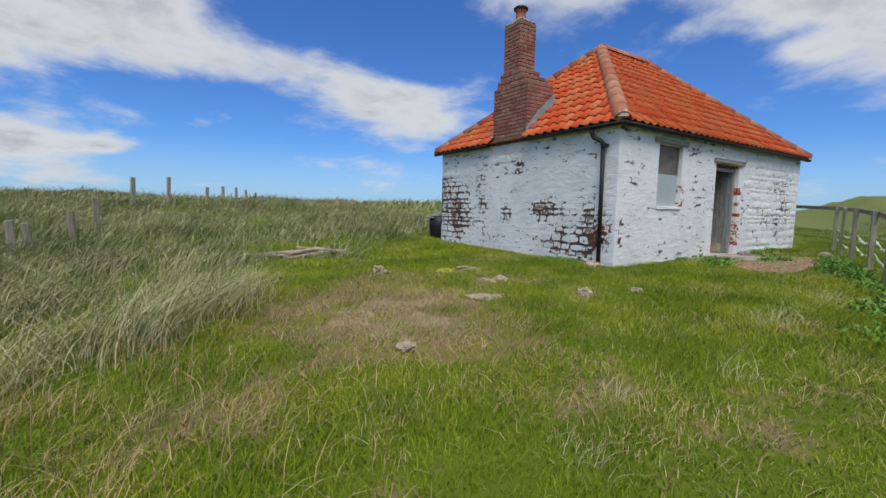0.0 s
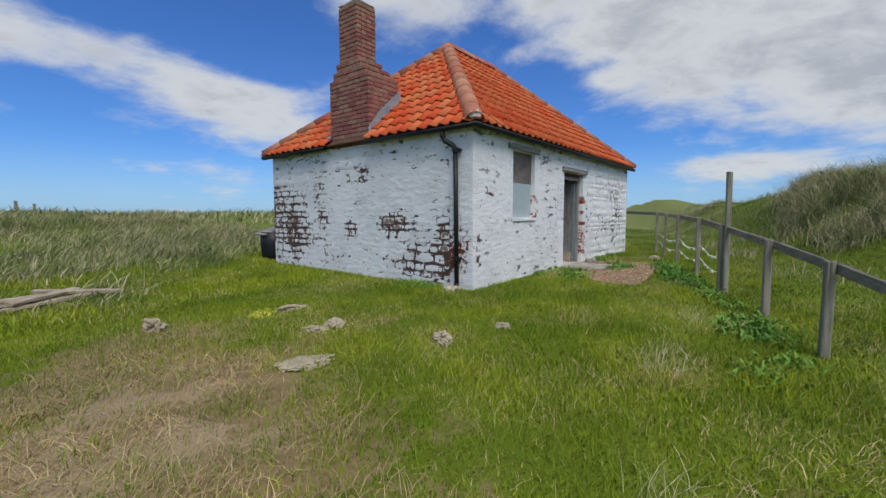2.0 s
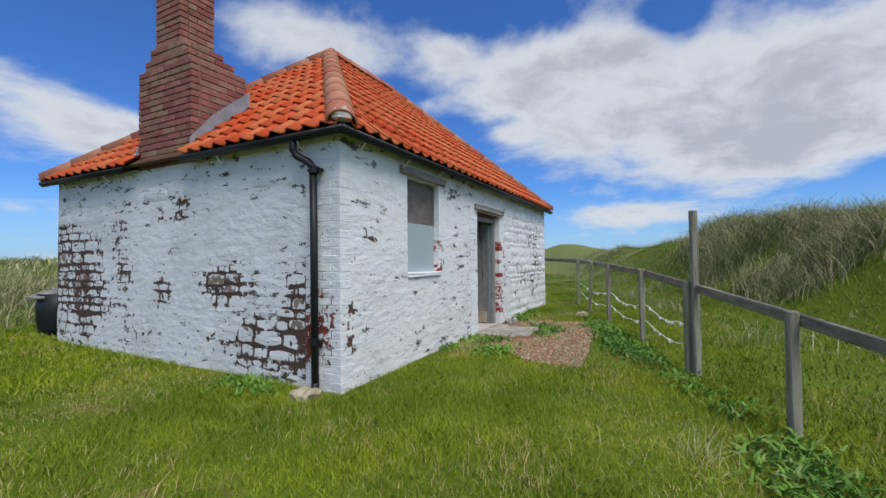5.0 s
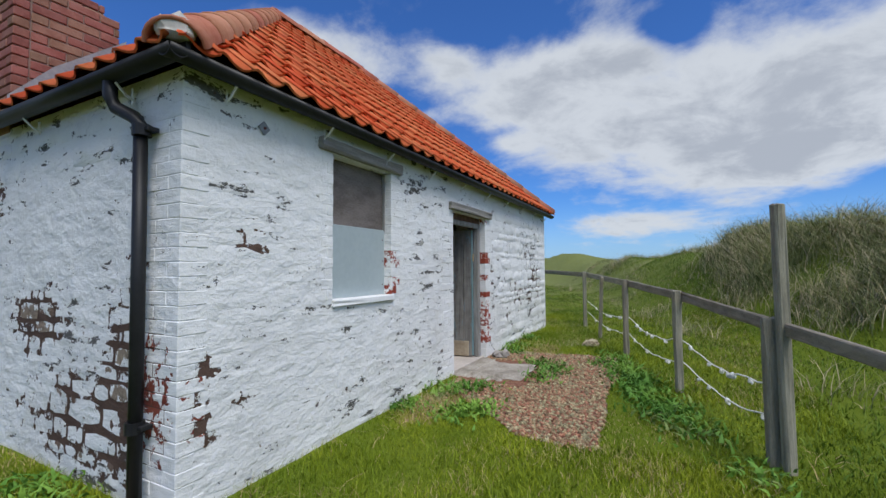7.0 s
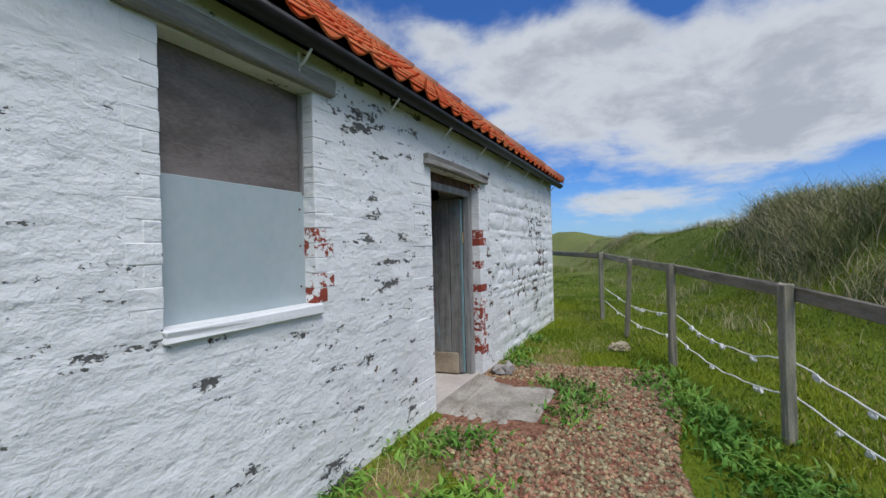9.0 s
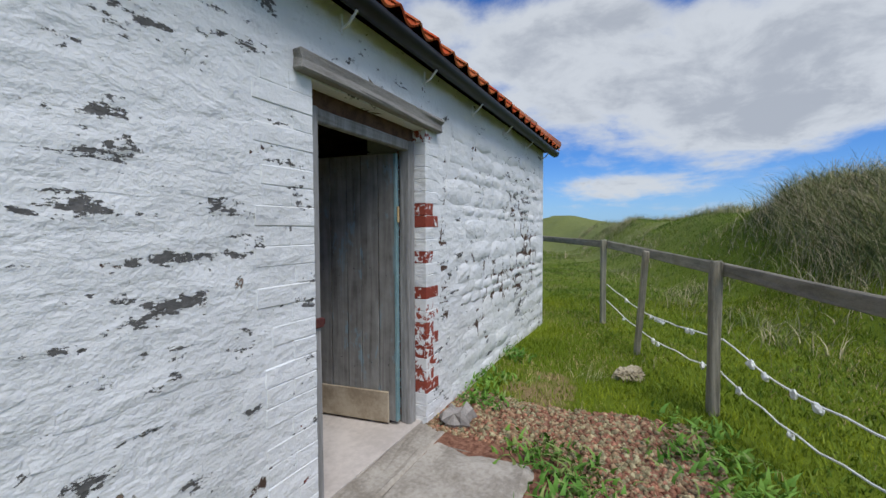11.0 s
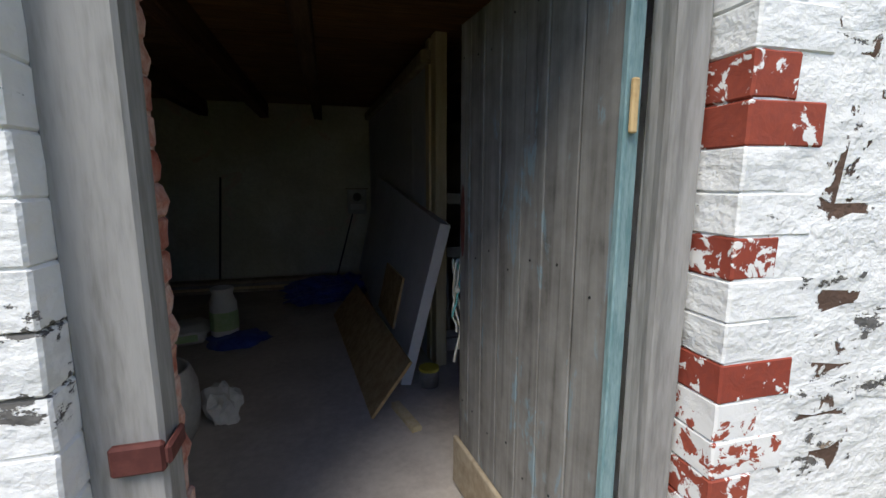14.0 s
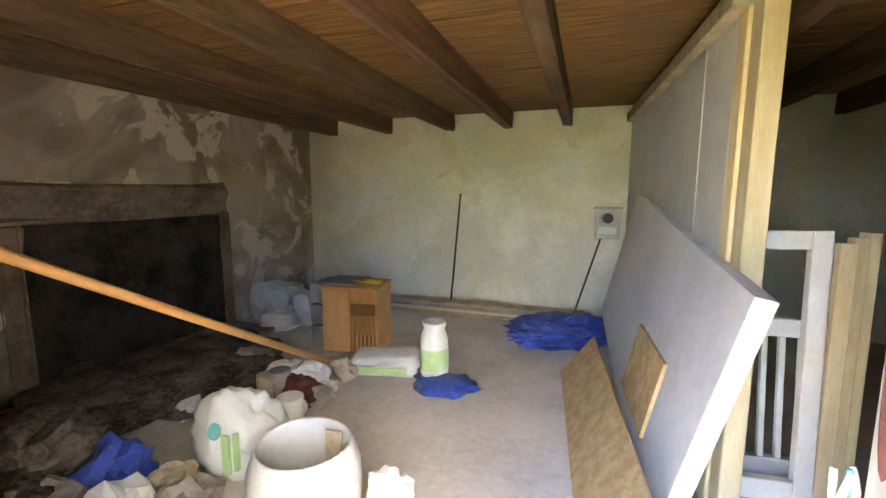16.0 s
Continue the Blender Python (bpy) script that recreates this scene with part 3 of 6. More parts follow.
def height(x, y):
    x, y = np.asarray(x, dtype=float), np.asarray(y, dtype=float)
    z = np.interp(0.8 * x + 0.6 * y, [-6, 0.6, 5, 8.2, 11, 15], [-0.6, -0.35, -0.10, -0.02, 0.03, 0.06])
    q = y + 0.5 * np.maximum(0, -x) + 0.25 * np.maximum(0, x - 15)
    z = z + 0.92 * smooth(8.5, 26.0, q)
    out = np.hypot(x - 6, y - 4)
    z = z + (0.02 + 0.16 * smooth(7, 16, out)) * ripple(x, y, 1.1, 3) + 0.5 * smooth(14, 40, out) * ripple(x, y, 0.16, 9) * (out < 400) + 0.016 * ripple(x, y, 3.4, 5)
    rough = smooth(8.6, 10.2, y + 1.3 * smooth(1.5, -1.0, x) - 0.45 * np.maximum(0, x - 3.0)) * smooth(60, 30, out)
    z = z + rough * (0.34 * np.clip(ripple(x, y, 1.0, 91) + 0.1, 0, 1) + 0.10 * ripple(x, y, 2.2, 92))
    s = fence_side(x, y)
    bank = smooth(2.0, 5.2, s) * smooth(3.0, 8.0, x)
    crest = 1.60 + 0.24 * ripple(x, y, 0.75, 21) + 0.10 * ripple(x, y, 2.0, 22) + 0.40 * smooth(13.5, 17.0, x) * smooth(22, 18, x)
    z = z + bank * crest - 0.4 * smooth(6.5, 14, s) * bank
    inside = smooth(0.0, 0.25, np.minimum(np.minimum(x - XW - 0.1, XE - 0.1 - x), np.minimum(y - YS - 0.15, YN - 0.1 - y)))
    return z * (1 - inside) - 0.12 * inside


def ground_at(x, y):
    return float(height(x, y))


# ---- ground ----
def stretch_axis(a, b, fine_step, far):
    mid = np.arange(a, b + 1e-6, fine_step)
    out = np.array([fine_step * 1.6 * (1.17 ** k - 1) / 0.17 for k in range(1, 80)])
    out = out[out < far]
    return np.concatenate([a - out[::-1], mid, b + out])


gx, gy = stretch_axis(-3.0, 18.0, 0.14, 1500.0), stretch_axis(-5.0, 13.0, 0.14, 1500.0)
GX, GY = np.meshgrid(gx, gy)
gv = np.stack([GX.ravel(), GY.ravel(), height(GX.ravel(), GY.ravel())], axis=1)
w = len(gx)
ii = (np.arange(len(gy) - 1)[:, None] * w + np.arange(w - 1)[None, :]).ravel()
gm = bulk_mesh("ground", gv, np.stack([ii, ii + 1, ii + w + 1, ii + w], axis=1), M_GROUND)
gm.polygons.foreach_set("use_smooth", [True] * len(gm.polygons))
tagged(new("ground", gm), "sandy coastal turf with straw and bare patches", "ground", kind="structure")

# ---- cottage shell ----
shell = thing("wall_south", "limewashed rubble front wall with brick dressings", "wall", kind="structure",
              bm=boxes(((XW + 0.0075, YS + 0.0075, -0.4), (WIN[0], IYS, WALL_TOP)), ((WIN[0], YS + 0.0075, -0.4), (WIN[1], IYS, WIN[2] - 0.05)), ((WIN[0], YS + 0.0075, WIN[3]), (WIN[1], IYS, WALL_TOP)),
                       ((WIN[1], YS + 0.0075, -0.4), (DOOR[0], 5.24, WALL_TOP)), ((WIN[1], 5.24, -0.4), (9.57, IYS, WALL_TOP)), ((9.57, 5.24, 1.95), (DOOR[0], IYS, WALL_TOP)), ((9.57, 5.24, -0.4), (DOOR[0], IYS, -0.02)), ((DOOR[0], YS + 0.0075, DOOR[3]), (DOOR[1], IYS, WALL_TOP)), ((DOOR[0], YS + 0.0075, -0.4), (DOOR[1], IYS, -0.02)),
                       ((DOOR[1], YS + 0.0075, -0.4), (XE, IYS, WALL_TOP))), mat=M_MORTAR)
wall_west = thing("wall_west", "limewashed rubble gable wall, badly flaked low down", "wall", kind="structure",
                  bm=boxes(((XW + 0.0075, IYS, -0.4), (IXW, YN, WALL_TOP)),), mat=M_MORTAR)
wall_north = thing("wall_north", "plain rubble back wall", "wall", kind="structure", bm=boxes(((IXW, IYN, -0.4), (XE, YN, WALL_TOP)),), mat=M_MORTAR)
wall_east = thing("wall_east", "plain rubble end wall", "wall", kind="structure", bm=boxes(((IXE, IYS, -0.4), (XE, IYN, WALL_TOP)),), mat=M_MORTAR)
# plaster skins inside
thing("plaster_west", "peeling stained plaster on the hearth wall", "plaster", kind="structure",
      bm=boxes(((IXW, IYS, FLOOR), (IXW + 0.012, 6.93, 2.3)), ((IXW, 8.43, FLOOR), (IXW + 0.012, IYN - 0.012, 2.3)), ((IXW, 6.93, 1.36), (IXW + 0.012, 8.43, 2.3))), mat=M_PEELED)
thing("plaster_north", "stained cream plaster on the back wall", "plaster", kind="structure", bm=boxes(((IXW, IYN - 0.012, FLOOR), (IXE, IYN, 2.3)),), mat=M_PLASTER)
thing("plaster_east", "stained plaster on the end wall", "plaster", kind="structure", bm=boxes(((IXE - 0.012, IYS, FLOOR), (IXE, IYN - 0.012, 2.3)),), mat=M_PLASTER)
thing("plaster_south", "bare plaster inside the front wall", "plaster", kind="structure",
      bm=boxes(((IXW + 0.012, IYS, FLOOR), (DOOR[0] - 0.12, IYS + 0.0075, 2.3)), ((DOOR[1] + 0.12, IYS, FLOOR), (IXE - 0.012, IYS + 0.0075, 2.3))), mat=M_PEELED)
thing("floor", "dusty grey concrete floor", "floor", kind="structure", bm=boxes(((IXW - 0.02, IYS, -0.15), (IXE, IYN, FLOOR)), ((DOOR[0] - 0.12, YS + 0.04, -0.02), (DOOR[1], IYS, FLOOR))), mat=M_FLOOR)

# ceiling: boards laid across the joists
bm = bmesh.new()
y = IYS
rng = random.Random(4)
while y < IYN:
    wd = min(rng.uniform(0.10, 0.13), IYN - y)
    drop = rng.uniform(0, 0.006)
    add_box(bm, (IXW, y + 0.003, 2.13 - drop), (IXE, y + wd - 0.003, 2.16), 0.002)
    y += wd
thing("ceiling", "stained brown boarded ceiling", "ceiling", kind="structure", bm=bm, mat=M_CEIL)
for k, x in enumerate((7.32, 8.02, 8.74, 9.36, 9.94, 10.9, 11.5, 12.1, 12.7, 13.2)):
    rr = random.Random(k)
    j = rough_box((-0.045, IYS, 1.96), (0.045, IYN - 0.02, 2.13), 0.006, 0.003, 3, k, Matrix.Translation((x, 0, 0)))
    thing("joist", "sooty rough-sawn ceiling joist spanning front to back", "joist", bm=j, mat=M_DARKWOOD, group="ceiling joists")

# ---- rubble stones and bricks of the walls ----
def stone_shape(seed):
    """A dressed-back rubble stone on the unit square, face towards -y."""
    rng = random.Random(seed)
    bm = bmesh.new()
    outline = []
    for k in range(10):
        a = 6.28318 * k / 10 + rng.uniform(-0.12, 0.12)
        c, s = math.cos(a), math.sin(a)
        g = max(abs(c), abs(s)) ** 0.94
        outline.append((0.5 * c / g * rng.uniform(0.90, 1.04), 0.5 * s / g * rng.uniform(0.86, 1.05)))
    back, mid, front = [[bm.verts.new((px * q, dy + rng.uniform(-1, 1) * jit, pz * q)) for px, pz in outline] for q, dy, jit in ((1.0, 1.5, 0), (1.0, -0.1, 0.5), (0.96, -1.0, 1.0))]
    for a, b in ((back, mid), (mid, front)):
        for k in range(10):
            bm.faces.new((a[k], a[(k + 1) % 10], b[(k + 1) % 10], b[k]))
    centre = bm.verts.new((rng.uniform(-0.1, 0.1), -1.0 + rng.uniform(-0.4, 0.3), rng.uniform(-0.1, 0.1)))
    for k in range(10):
        bm.faces.new((front[k], front[(k + 1) % 10], centre))
    bmesh.ops.recalc_face_normals(bm, faces=bm.faces[:])
    return mesh_of(bm, "stone", M_STONE, True)


STONE_SHAPES = [stone_shape(s) for s in range(24)]


def rubble_layout(u0, u1, v0, v1, holes, seed, joint=0.005):
    rng = random.Random(seed)
    v, out = v0, []
    while v < v1 - 0.03:
        h = min(rng.choice((0.09, 0.11, 0.13, 0.15, 0.18, 0.21)), v1 - v)
        u = u0 + rng.uniform(-0.1, 0)
        while u < u1:
            wd = min(0.5, rng.uniform(0.9, 2.6) * h + 0.05)
            a, b = max(u, u0), min(u + wd, u1)
            hv, vv = h * rng.uniform(0.88, 1.08), v + rng.uniform(-0.012, 0.012)
            for ha, hb, hc, hd in holes:
                if a < hb and b > ha and vv < hd and vv + hv > hc:
                    if a < ha - 0.05:
                        b = min(b, ha)
                    elif b > hb + 0.05:
                        a = max(a, hb)
                    elif vv < hc - 0.05:
                        hv = hc - vv
                    elif vv + hv > hd + 0.05:
                        hv, vv = vv + hv - hd, hd
                    else:
                        a = b
            if b - a > 0.06 and hv > 0.04:
                out.append(((a + b) / 2, vv + hv / 2, b - a - joint, hv - joint, rng.uniform(0.0006, 0.0028), rng.randrange(24)))
            u += wd
        v += h
    return out


def lay_stones(wall, layout, to_world, single):
    """Stones that the walk passes nearest are parts; the rest joins into one."""
    rest = bmesh.new()
    count = 0
    for u, v, wd, h, proud, shape in layout:
        m = to_world(u, v) @ Matrix.Diagonal((wd, proud, h, 1))
        if single(u, v) and count < 300:
            part("stone", STONE_SHAPES[shape], None, wall, m=m)
            count += 1
        else:
            piece = bmesh.new()
            piece.from_mesh(STONE_SHAPES[shape])
            piece.transform(m)
            tmp = bpy.data.meshes.new("tmp")
            piece.to_mesh(tmp)
            piece.free()
            rest.from_mesh(tmp)
            bpy.data.meshes.remove(tmp)
    if rest.verts:
        tagged(part("stonework", rest, M_STONE, wall, "limewashed rubble stones", True), kind="stuff")


def brick_box(lo, hi, mat, parent, seed=0, name="brick"):
    c = [(a + b) / 2 for a, b in zip(lo, hi)]
    key = tuple(round(b - a, 3) for a, b in zip(lo, hi)) + (mat.name,)
    if key not in BRICK_CACHE:
        bm = rough_box([-k / 2 for k in key[:3]], [k / 2 for k in key[:3]], 0.004, 0.0012, 1, int(key[0] * 9000 + key[2] * 700)) if mat in (M_WBRICK, M_RED, M_REDWORN) else boxes(([-k / 2 for k in key[:3]], [k / 2 for k in key[:3]]), bevel=0.006)
        BRICK_CACHE[key] = mesh_of(bm, "brick", mat)
    rng = random.Random(seed)
    return part(name, BRICK_CACHE[key], None, parent, m=Matrix.Translation((c[0], c[1], c[2])) @ Euler((rng.uniform(-0.004, 0.004), rng.uniform(-0.008, 0.008), rng.uniform(-0.004, 0.004))).to_matrix().to_4x4())


BRICK_CACHE = {}
COURSE = 0.0762

# ---- roof ----
EAVE = 0.13
A = Vector((XW - EAVE, YS - EAVE, 2.37))
B = Vector((XE + EAVE, YS - EAVE, 2.37))
C = Vector((XE + EAVE, YN + EAVE, 2.37))
D = Vector((XW - EAVE, YN + EAVE, 2.37))
E1, E2 = Vector((9.32, (YS + YN) / 2, RIDGE)), Vector((11.19, (YS + YN) / 2, RIDGE))


def slab_under(name, label, pts):
    """The boarded roof plane under the tiles."""
    bm = bmesh.new()
    n = (pts[1] - pts[0]).cross(pts[2] - pts[0]).normalized()
    top = [bm.verts.new(p - n * 0.02) for p in pts]
    low = [bm.verts.new(p - n * 0.055) for p in pts]
    bm.faces.new(top)
    bm.faces.new(low[::-1])
    for k in range(len(pts)):
        bm.faces.new((top[k], low[k], low[(k + 1) % len(pts)], top[(k + 1) % len(pts)]))
    bmesh.ops.recalc_face_normals(bm, faces=bm.faces[:])
    return thing(name, label, "roof", kind="structure", bm=bm, mat=M_DARKWOOD)


TILE_W, TILE_G = 0.205, 0.292


def tile_bm():
    """One pantile: an S across its width, laid with its foot proud."""
    bm = bmesh.new()
    xs = [k / 8 for k in range(9)]
    rows = []
    for yy, lift in ((0.0, 0.034), (TILE_G + 0.07, 0.004)):
        rows.append([(x * (TILE_W + 0.018) - 0.009, yy, lift + 0.021 * math.sin(x * 6.28318 + 0.5) + 0.012 * math.sin(2 * x * 6.28318 + 0.3) * 0.35) for x in xs])
    up_v = [[bm.verts.new(p) for p in r] for r in rows]
    low_v = [bm.verts.new((x, yy, z - 0.013)) for x, yy, z in rows[0]]
    for k in range(8):
        bm.faces.new((up_v[0][k], up_v[0][k + 1], up_v[1][k + 1], up_v[1][k]))
        bm.faces.new((low_v[k], low_v[k + 1], up_v[0][k + 1], up_v[0][k]))
    bmesh.ops.recalc_face_normals(bm, faces=bm.faces[:])
    for f in bm.faces:
        f.smooth = f.calc_center_median().y > 0.01
    return bm


tb = tile_bm()
TILE = bpy.data.meshes.new("pantile")
tb.to_mesh(TILE)
TILE.materials.append(M_TILE)


def tile_slope(name, label, foot_a, foot_b, top_a, top_b, single, cut=None):
    """Pantiles on one slope, trimmed at the hips."""
    slope = slab_under(name, label, [foot_a, foot_b, top_b, top_a] if (top_a - top_b).length > 0.01 else [foot_a, foot_b, top_a])
    along = (foot_b - foot_a).normalized()
    mid_top = (top_a + top_b) / 2
    rise = mid_top - foot_a
    upward = (rise - along * rise.dot(along)).normalized()
    out = along.cross(upward)
    frame_m = Matrix((along, upward, out)).transposed().to_4x4()
    frame_m.translation = foot_a
    length = (foot_b - foot_a).length
    run = rise.dot(upward)
    ua, ub = (top_a - foot_a).dot(along), (top_b - foot_a).dot(along)
    rows, cols = int(run / TILE_G), int(length / TILE_W) + 1
    rest = bmesh.new()
    left_n = Vector((-run, ua, 0)).normalized()
    right_n = Vector((run, length - ub, 0)).normalized()
    rng = random.Random(len(name))
    for r in range(rows + 1):
        v0 = r * TILE_G - 0.04
        for c in range(cols):
            u0 = c * TILE_W
            lo, hi = v0, v0 + TILE_G + 0.07
            lu, ru = lambda v: ua * v / run, lambda v: length - (length - ub) * v / run
            if u0 + TILE_W < lu(lo) or u0 > ru(lo) or lo > run - 0.05:
                continue
            if cut and cut(u0 + TILE_W / 2, v0 + TILE_G / 2):
                continue
            m = Matrix.Translation((u0 + rng.uniform(-0.004, 0.004), v0 + rng.uniform(-0.008, 0.008), rng.uniform(0, 0.004)))
            whole = u0 > lu(hi) and u0 + TILE_W < ru(hi) and hi < run
            if whole and single:
                part("pantile", TILE, None, slope, m=frame_m @ m)
                continue
            bm = bmesh.new()
            bm.from_mesh(TILE)
            bm.transform(m)
            for co, no in ((Vector((0, 0, 0)), left_n), (Vector((length, 0, 0)), right_n), (Vector((0, run, 0)), Vector((0, 1, 0)))):
                bmesh.ops.bisect_plane(bm, geom=bm.verts[:] + bm.edges[:] + bm.faces[:], plane_co=co, plane_no=no, clear_outer=True)
            if len(bm.faces) > 1:
                bm.transform(frame_m)
                if single:
                    part("pantile", bm, M_TILE, slope)
                else:
                    tmp = bpy.data.meshes.new("tmp")
                    bm.to_mesh(tmp)
                    bm.free()
                    rest.from_mesh(tmp)
                    bpy.data.meshes.remove(tmp)
            else:
                bm.free()
    if rest.verts:
        tagged(part("pantiles", rest, M_TILEJ, slope), kind="stuff")
    return slope


def hip_run(name, label, a, b, width, parent_kind="structure"):
    """A run of half-round hip tiles bedded over two slopes."""
    hip = thing(name, label, "hip tiles", kind=parent_kind)
    d = (b - a)
    n = max(1, round(d.length / 0.44))
    d.normalize()
    side = d.cross(Vector((0, 0, 1))).normalized()
    upv = side.cross(d)
    for k in range(n):
        p = a + d * ((b - a).length * k / n)
        ln = (b - a).length / n + 0.03
        bm = bmesh.new()
        rings = []
        for yy, rr in ((0.0, 1.06), (ln, 0.97)):
            for q in (1.0, 0.86):
                rings.append([bm.verts.new(p + d * yy + side * (width * rr * q * math.cos(t)) + upv * (width * rr * q * 0.95 * math.sin(t) - 0.075)) for t in [math.pi * j / 10 for j in range(11)]])
        o0, i0, o1, i1 = rings
        for j in range(10):
            bm.faces.new((o0[j], o0[j + 1], o1[j + 1], o1[j]))
            bm.faces.new((i0[j], i0[j + 1], o0[j + 1], o0[j]))
            bm.faces.new((i1[j], i1[j + 1], i0[j + 1], i0[j]))
        bmesh.ops.recalc_face_normals(bm, faces=bm.faces[:])
        part("hip_tile", bm, M_HIP, hip, smooth=True)
    return hip


CH = (6.51, 7.22, 7.19, 8.25)   # chimney base: x, x, y, y
roof_south = tile_slope("roof_south", "orange pantiled front slope", A, B, E1, E2, True)
roof_west = tile_slope("roof_west", "orange pantiled hip slope round the chimney", D, A, E1, E1, True,
                       cut=lambda u, v: CH[2] < (YN + EAVE - u) < CH[3] and v < 0.98)
roof_north = tile_slope("roof_north", "orange pantiled back slope", C, D, E2, E1, False)
roof_east = tile_slope("roof_east", "orange pantiled far hip slope", B, C, E2, E2, False)
lift_up = Vector((0, 0, 0.05))
for nm, p, q in (("hip_1", A, E1), ("hip_2", B, E2), ("hip_3", C, E2), ("hip_4", D, E1)):
    hip_run(nm, "run of terracotta hip tiles bedded in mortar", p + lift_up, q + lift_up, 0.135)
hip_run("ridge_tiles", "short run of terracotta ridge tiles", E1 + lift_up, E2 + lift_up, 0.135)
part("hip_end", rough_box((-0.085, -0.07, -0.01), (0.085, 0.02, 0.10), 0.025, 0.004, 2, 3, Matrix.Translation(A + Vector((0.04, 0.04, 0.02))) @ Matrix.Rotation(radians(-45), 4, "Z")), M_CEMENT, bpy.data.objects["hip_1"], "grey mortar plug closing the hip")

# gutters, brackets and the downpipe
def gutter(name, a, b, side):
    g = thing(name, "black plastic half-round gutter on brackets under the eaves", "gutter")
    d = (b - a).normalized()
    bm = bmesh.new()
    rows = []
    for p in (a, b):
        rows.append([bm.verts.new(p + side * (0.055 * math.cos(t)) + Vector((0, 0, -0.055 * math.sin(t)))) for t in [math.pi * k / 8 for k in range(9)]])
        rows.append([bm.verts.new(p + side * (0.049 * math.cos(t)) + Vector((0, 0, -0.049 * math.sin(t)))) for t in [math.pi * k / 8 for k in range(9)]])
    for k in range(8):
        bm.faces.new((rows[0][k], rows[0][k + 1], rows[2][k + 1], rows[2][k]))
        bm.faces.new((rows[1][k], rows[1][k + 1], rows[3][k + 1], rows[3][k]))
    for s in (0, 2):
        for k in range(8):
            bm.faces.new((rows[s][k], rows[s][k + 1], rows[s + 1][k + 1], rows[s + 1][k]))
    for k in (0, 8):
        bm.faces.new((rows[0][k], rows[2][k], rows[3][k], rows[1][k]))
    bmesh.ops.recalc_face_normals(bm, faces=bm.faces[:])
    part("trough", bm, M_BLACK, g, smooth=True)
    n = max(2, int((b - a).length / 0.78))
    for k in range(n):
        p = a + (b - a) * ((k + 0.5) / n)
        bk = bmesh.new()
        tube([p - side * 0.10 + Vector((0, 0, -0.13)), p - side * 0.05 + Vector((0, 0, -0.11)), p + side * 0.0 + Vector((0, 0, -0.058))], 0.007, 5, bk)
        tube([p - side * 0.085 + Vector((0, 0, -0.06)), p - side * 0.085 + Vector((0, 0, -0.15))], 0.006, 5, bk)
        part("bracket", bk, M_WHITEPLAST, g, "pale metal bracket")
    part("fascia", boxes((Vector((-0.0, -0.012, -0.03)), Vector(((b - a).length, 0.012, 0.06))), bevel=0.003), M_BLACK, g, "dark eaves board",
         m=Matrix.Translation(a - side * 0.045) @ Vector((1, 0, 0)).rotation_difference(d).to_matrix().to_4x4())
    return g


GZ = 2.335
gutter("gutter", Vector((XW - 0.16, YS - 0.115, GZ)), Vector((XE + 0.16, YS - 0.115, GZ - 0.01)), Vector((0, -1, 0)))
gutter("gutter", Vector((XW - 0.115, YS - 0.16, GZ)), Vector((XW - 0.115, CH[2] - 0.02, GZ)), Vector((-1, 0, 0)))
gutter("gutter", Vector((XW - 0.115, CH[3] + 0.02, GZ)), Vector((XW - 0.115, YN + 0.16, GZ)), Vector((-1, 0, 0)))
pipe = thing("downpipe", "black plastic downpipe with a swan neck at the gable corner", "downpipe")
PX, PY = XW - 0.055, 5.31
part("swan_neck", tube([(XW - 0.115, 5.50, GZ - 0.05), (XW - 0.115, 5.50, GZ - 0.13), (XW - 0.10, 5.47, GZ - 0.19), (PX - 0.005, 5.36, GZ - 0.25), (PX, PY, GZ - 0.31), (PX, PY, GZ - 0.36)], 0.036, 10), M_BLACK, pipe, smooth=True)
part("pipe", tube([(PX, PY, GZ - 0.34), (PX, PY - 0.01, 1.2), (PX, PY - 0.02, 0.06)], 0.034, 12), M_BLACK, pipe, smooth=True)
part("shoe", tube([(PX, PY - 0.02, 0.08), (PX, PY - 0.02, 0.0), (PX - 0.05, PY - 0.03, -0.04)], 0.036, 10), M_BLACK, pipe, smooth=True)
for z in (GZ - 0.36, 0.42):
    part("collar", lathe([(0.0, 0), (0.046, 0), (0.046, 0.06), (0.0, 0.06)], 14), M_BLACK, pipe, m=Matrix.Translation((PX, PY - 0.01, z)))
    part("clip", boxes(((-0.012, -0.075, 0.02), (0.05, 0.075, 0.045)), bevel=0.004), M_BLACK, pipe, m=Matrix.Translation((PX, PY - 0.01, z)))
thing("drain_stone", "rough stone block under the downpipe", "stone", bm=rough_box((-0.12, -0.10, -0.12), (0.10, 0.10, 0.07), 0.02, 0.012, 2, 8, Matrix.Translation((XW - 0.18, 5.28, ground_at(6.3, 5.28)))), mat=M_ROCK)

# ---- chimney ----
chimney = thing("chimney", "tall stepped brown brick chimney with a clay pot", "chimney")
part("core", boxes(((CH[0] + 0.015, CH[2] + 0.012, 2.2), (CH[1] - 0.012, CH[3] - 0.012, 3.5)), ((6.57, 7.34, 3.5), (7.14, 8.18, 3.66)), ((6.61, 7.5, 3.66), (7.08, 8.12, 3.8)), ((6.63, 7.60, 3.8), (7.04, 8.06, 4.86))), M_CHMORTAR, chimney, "lime mortar joints")


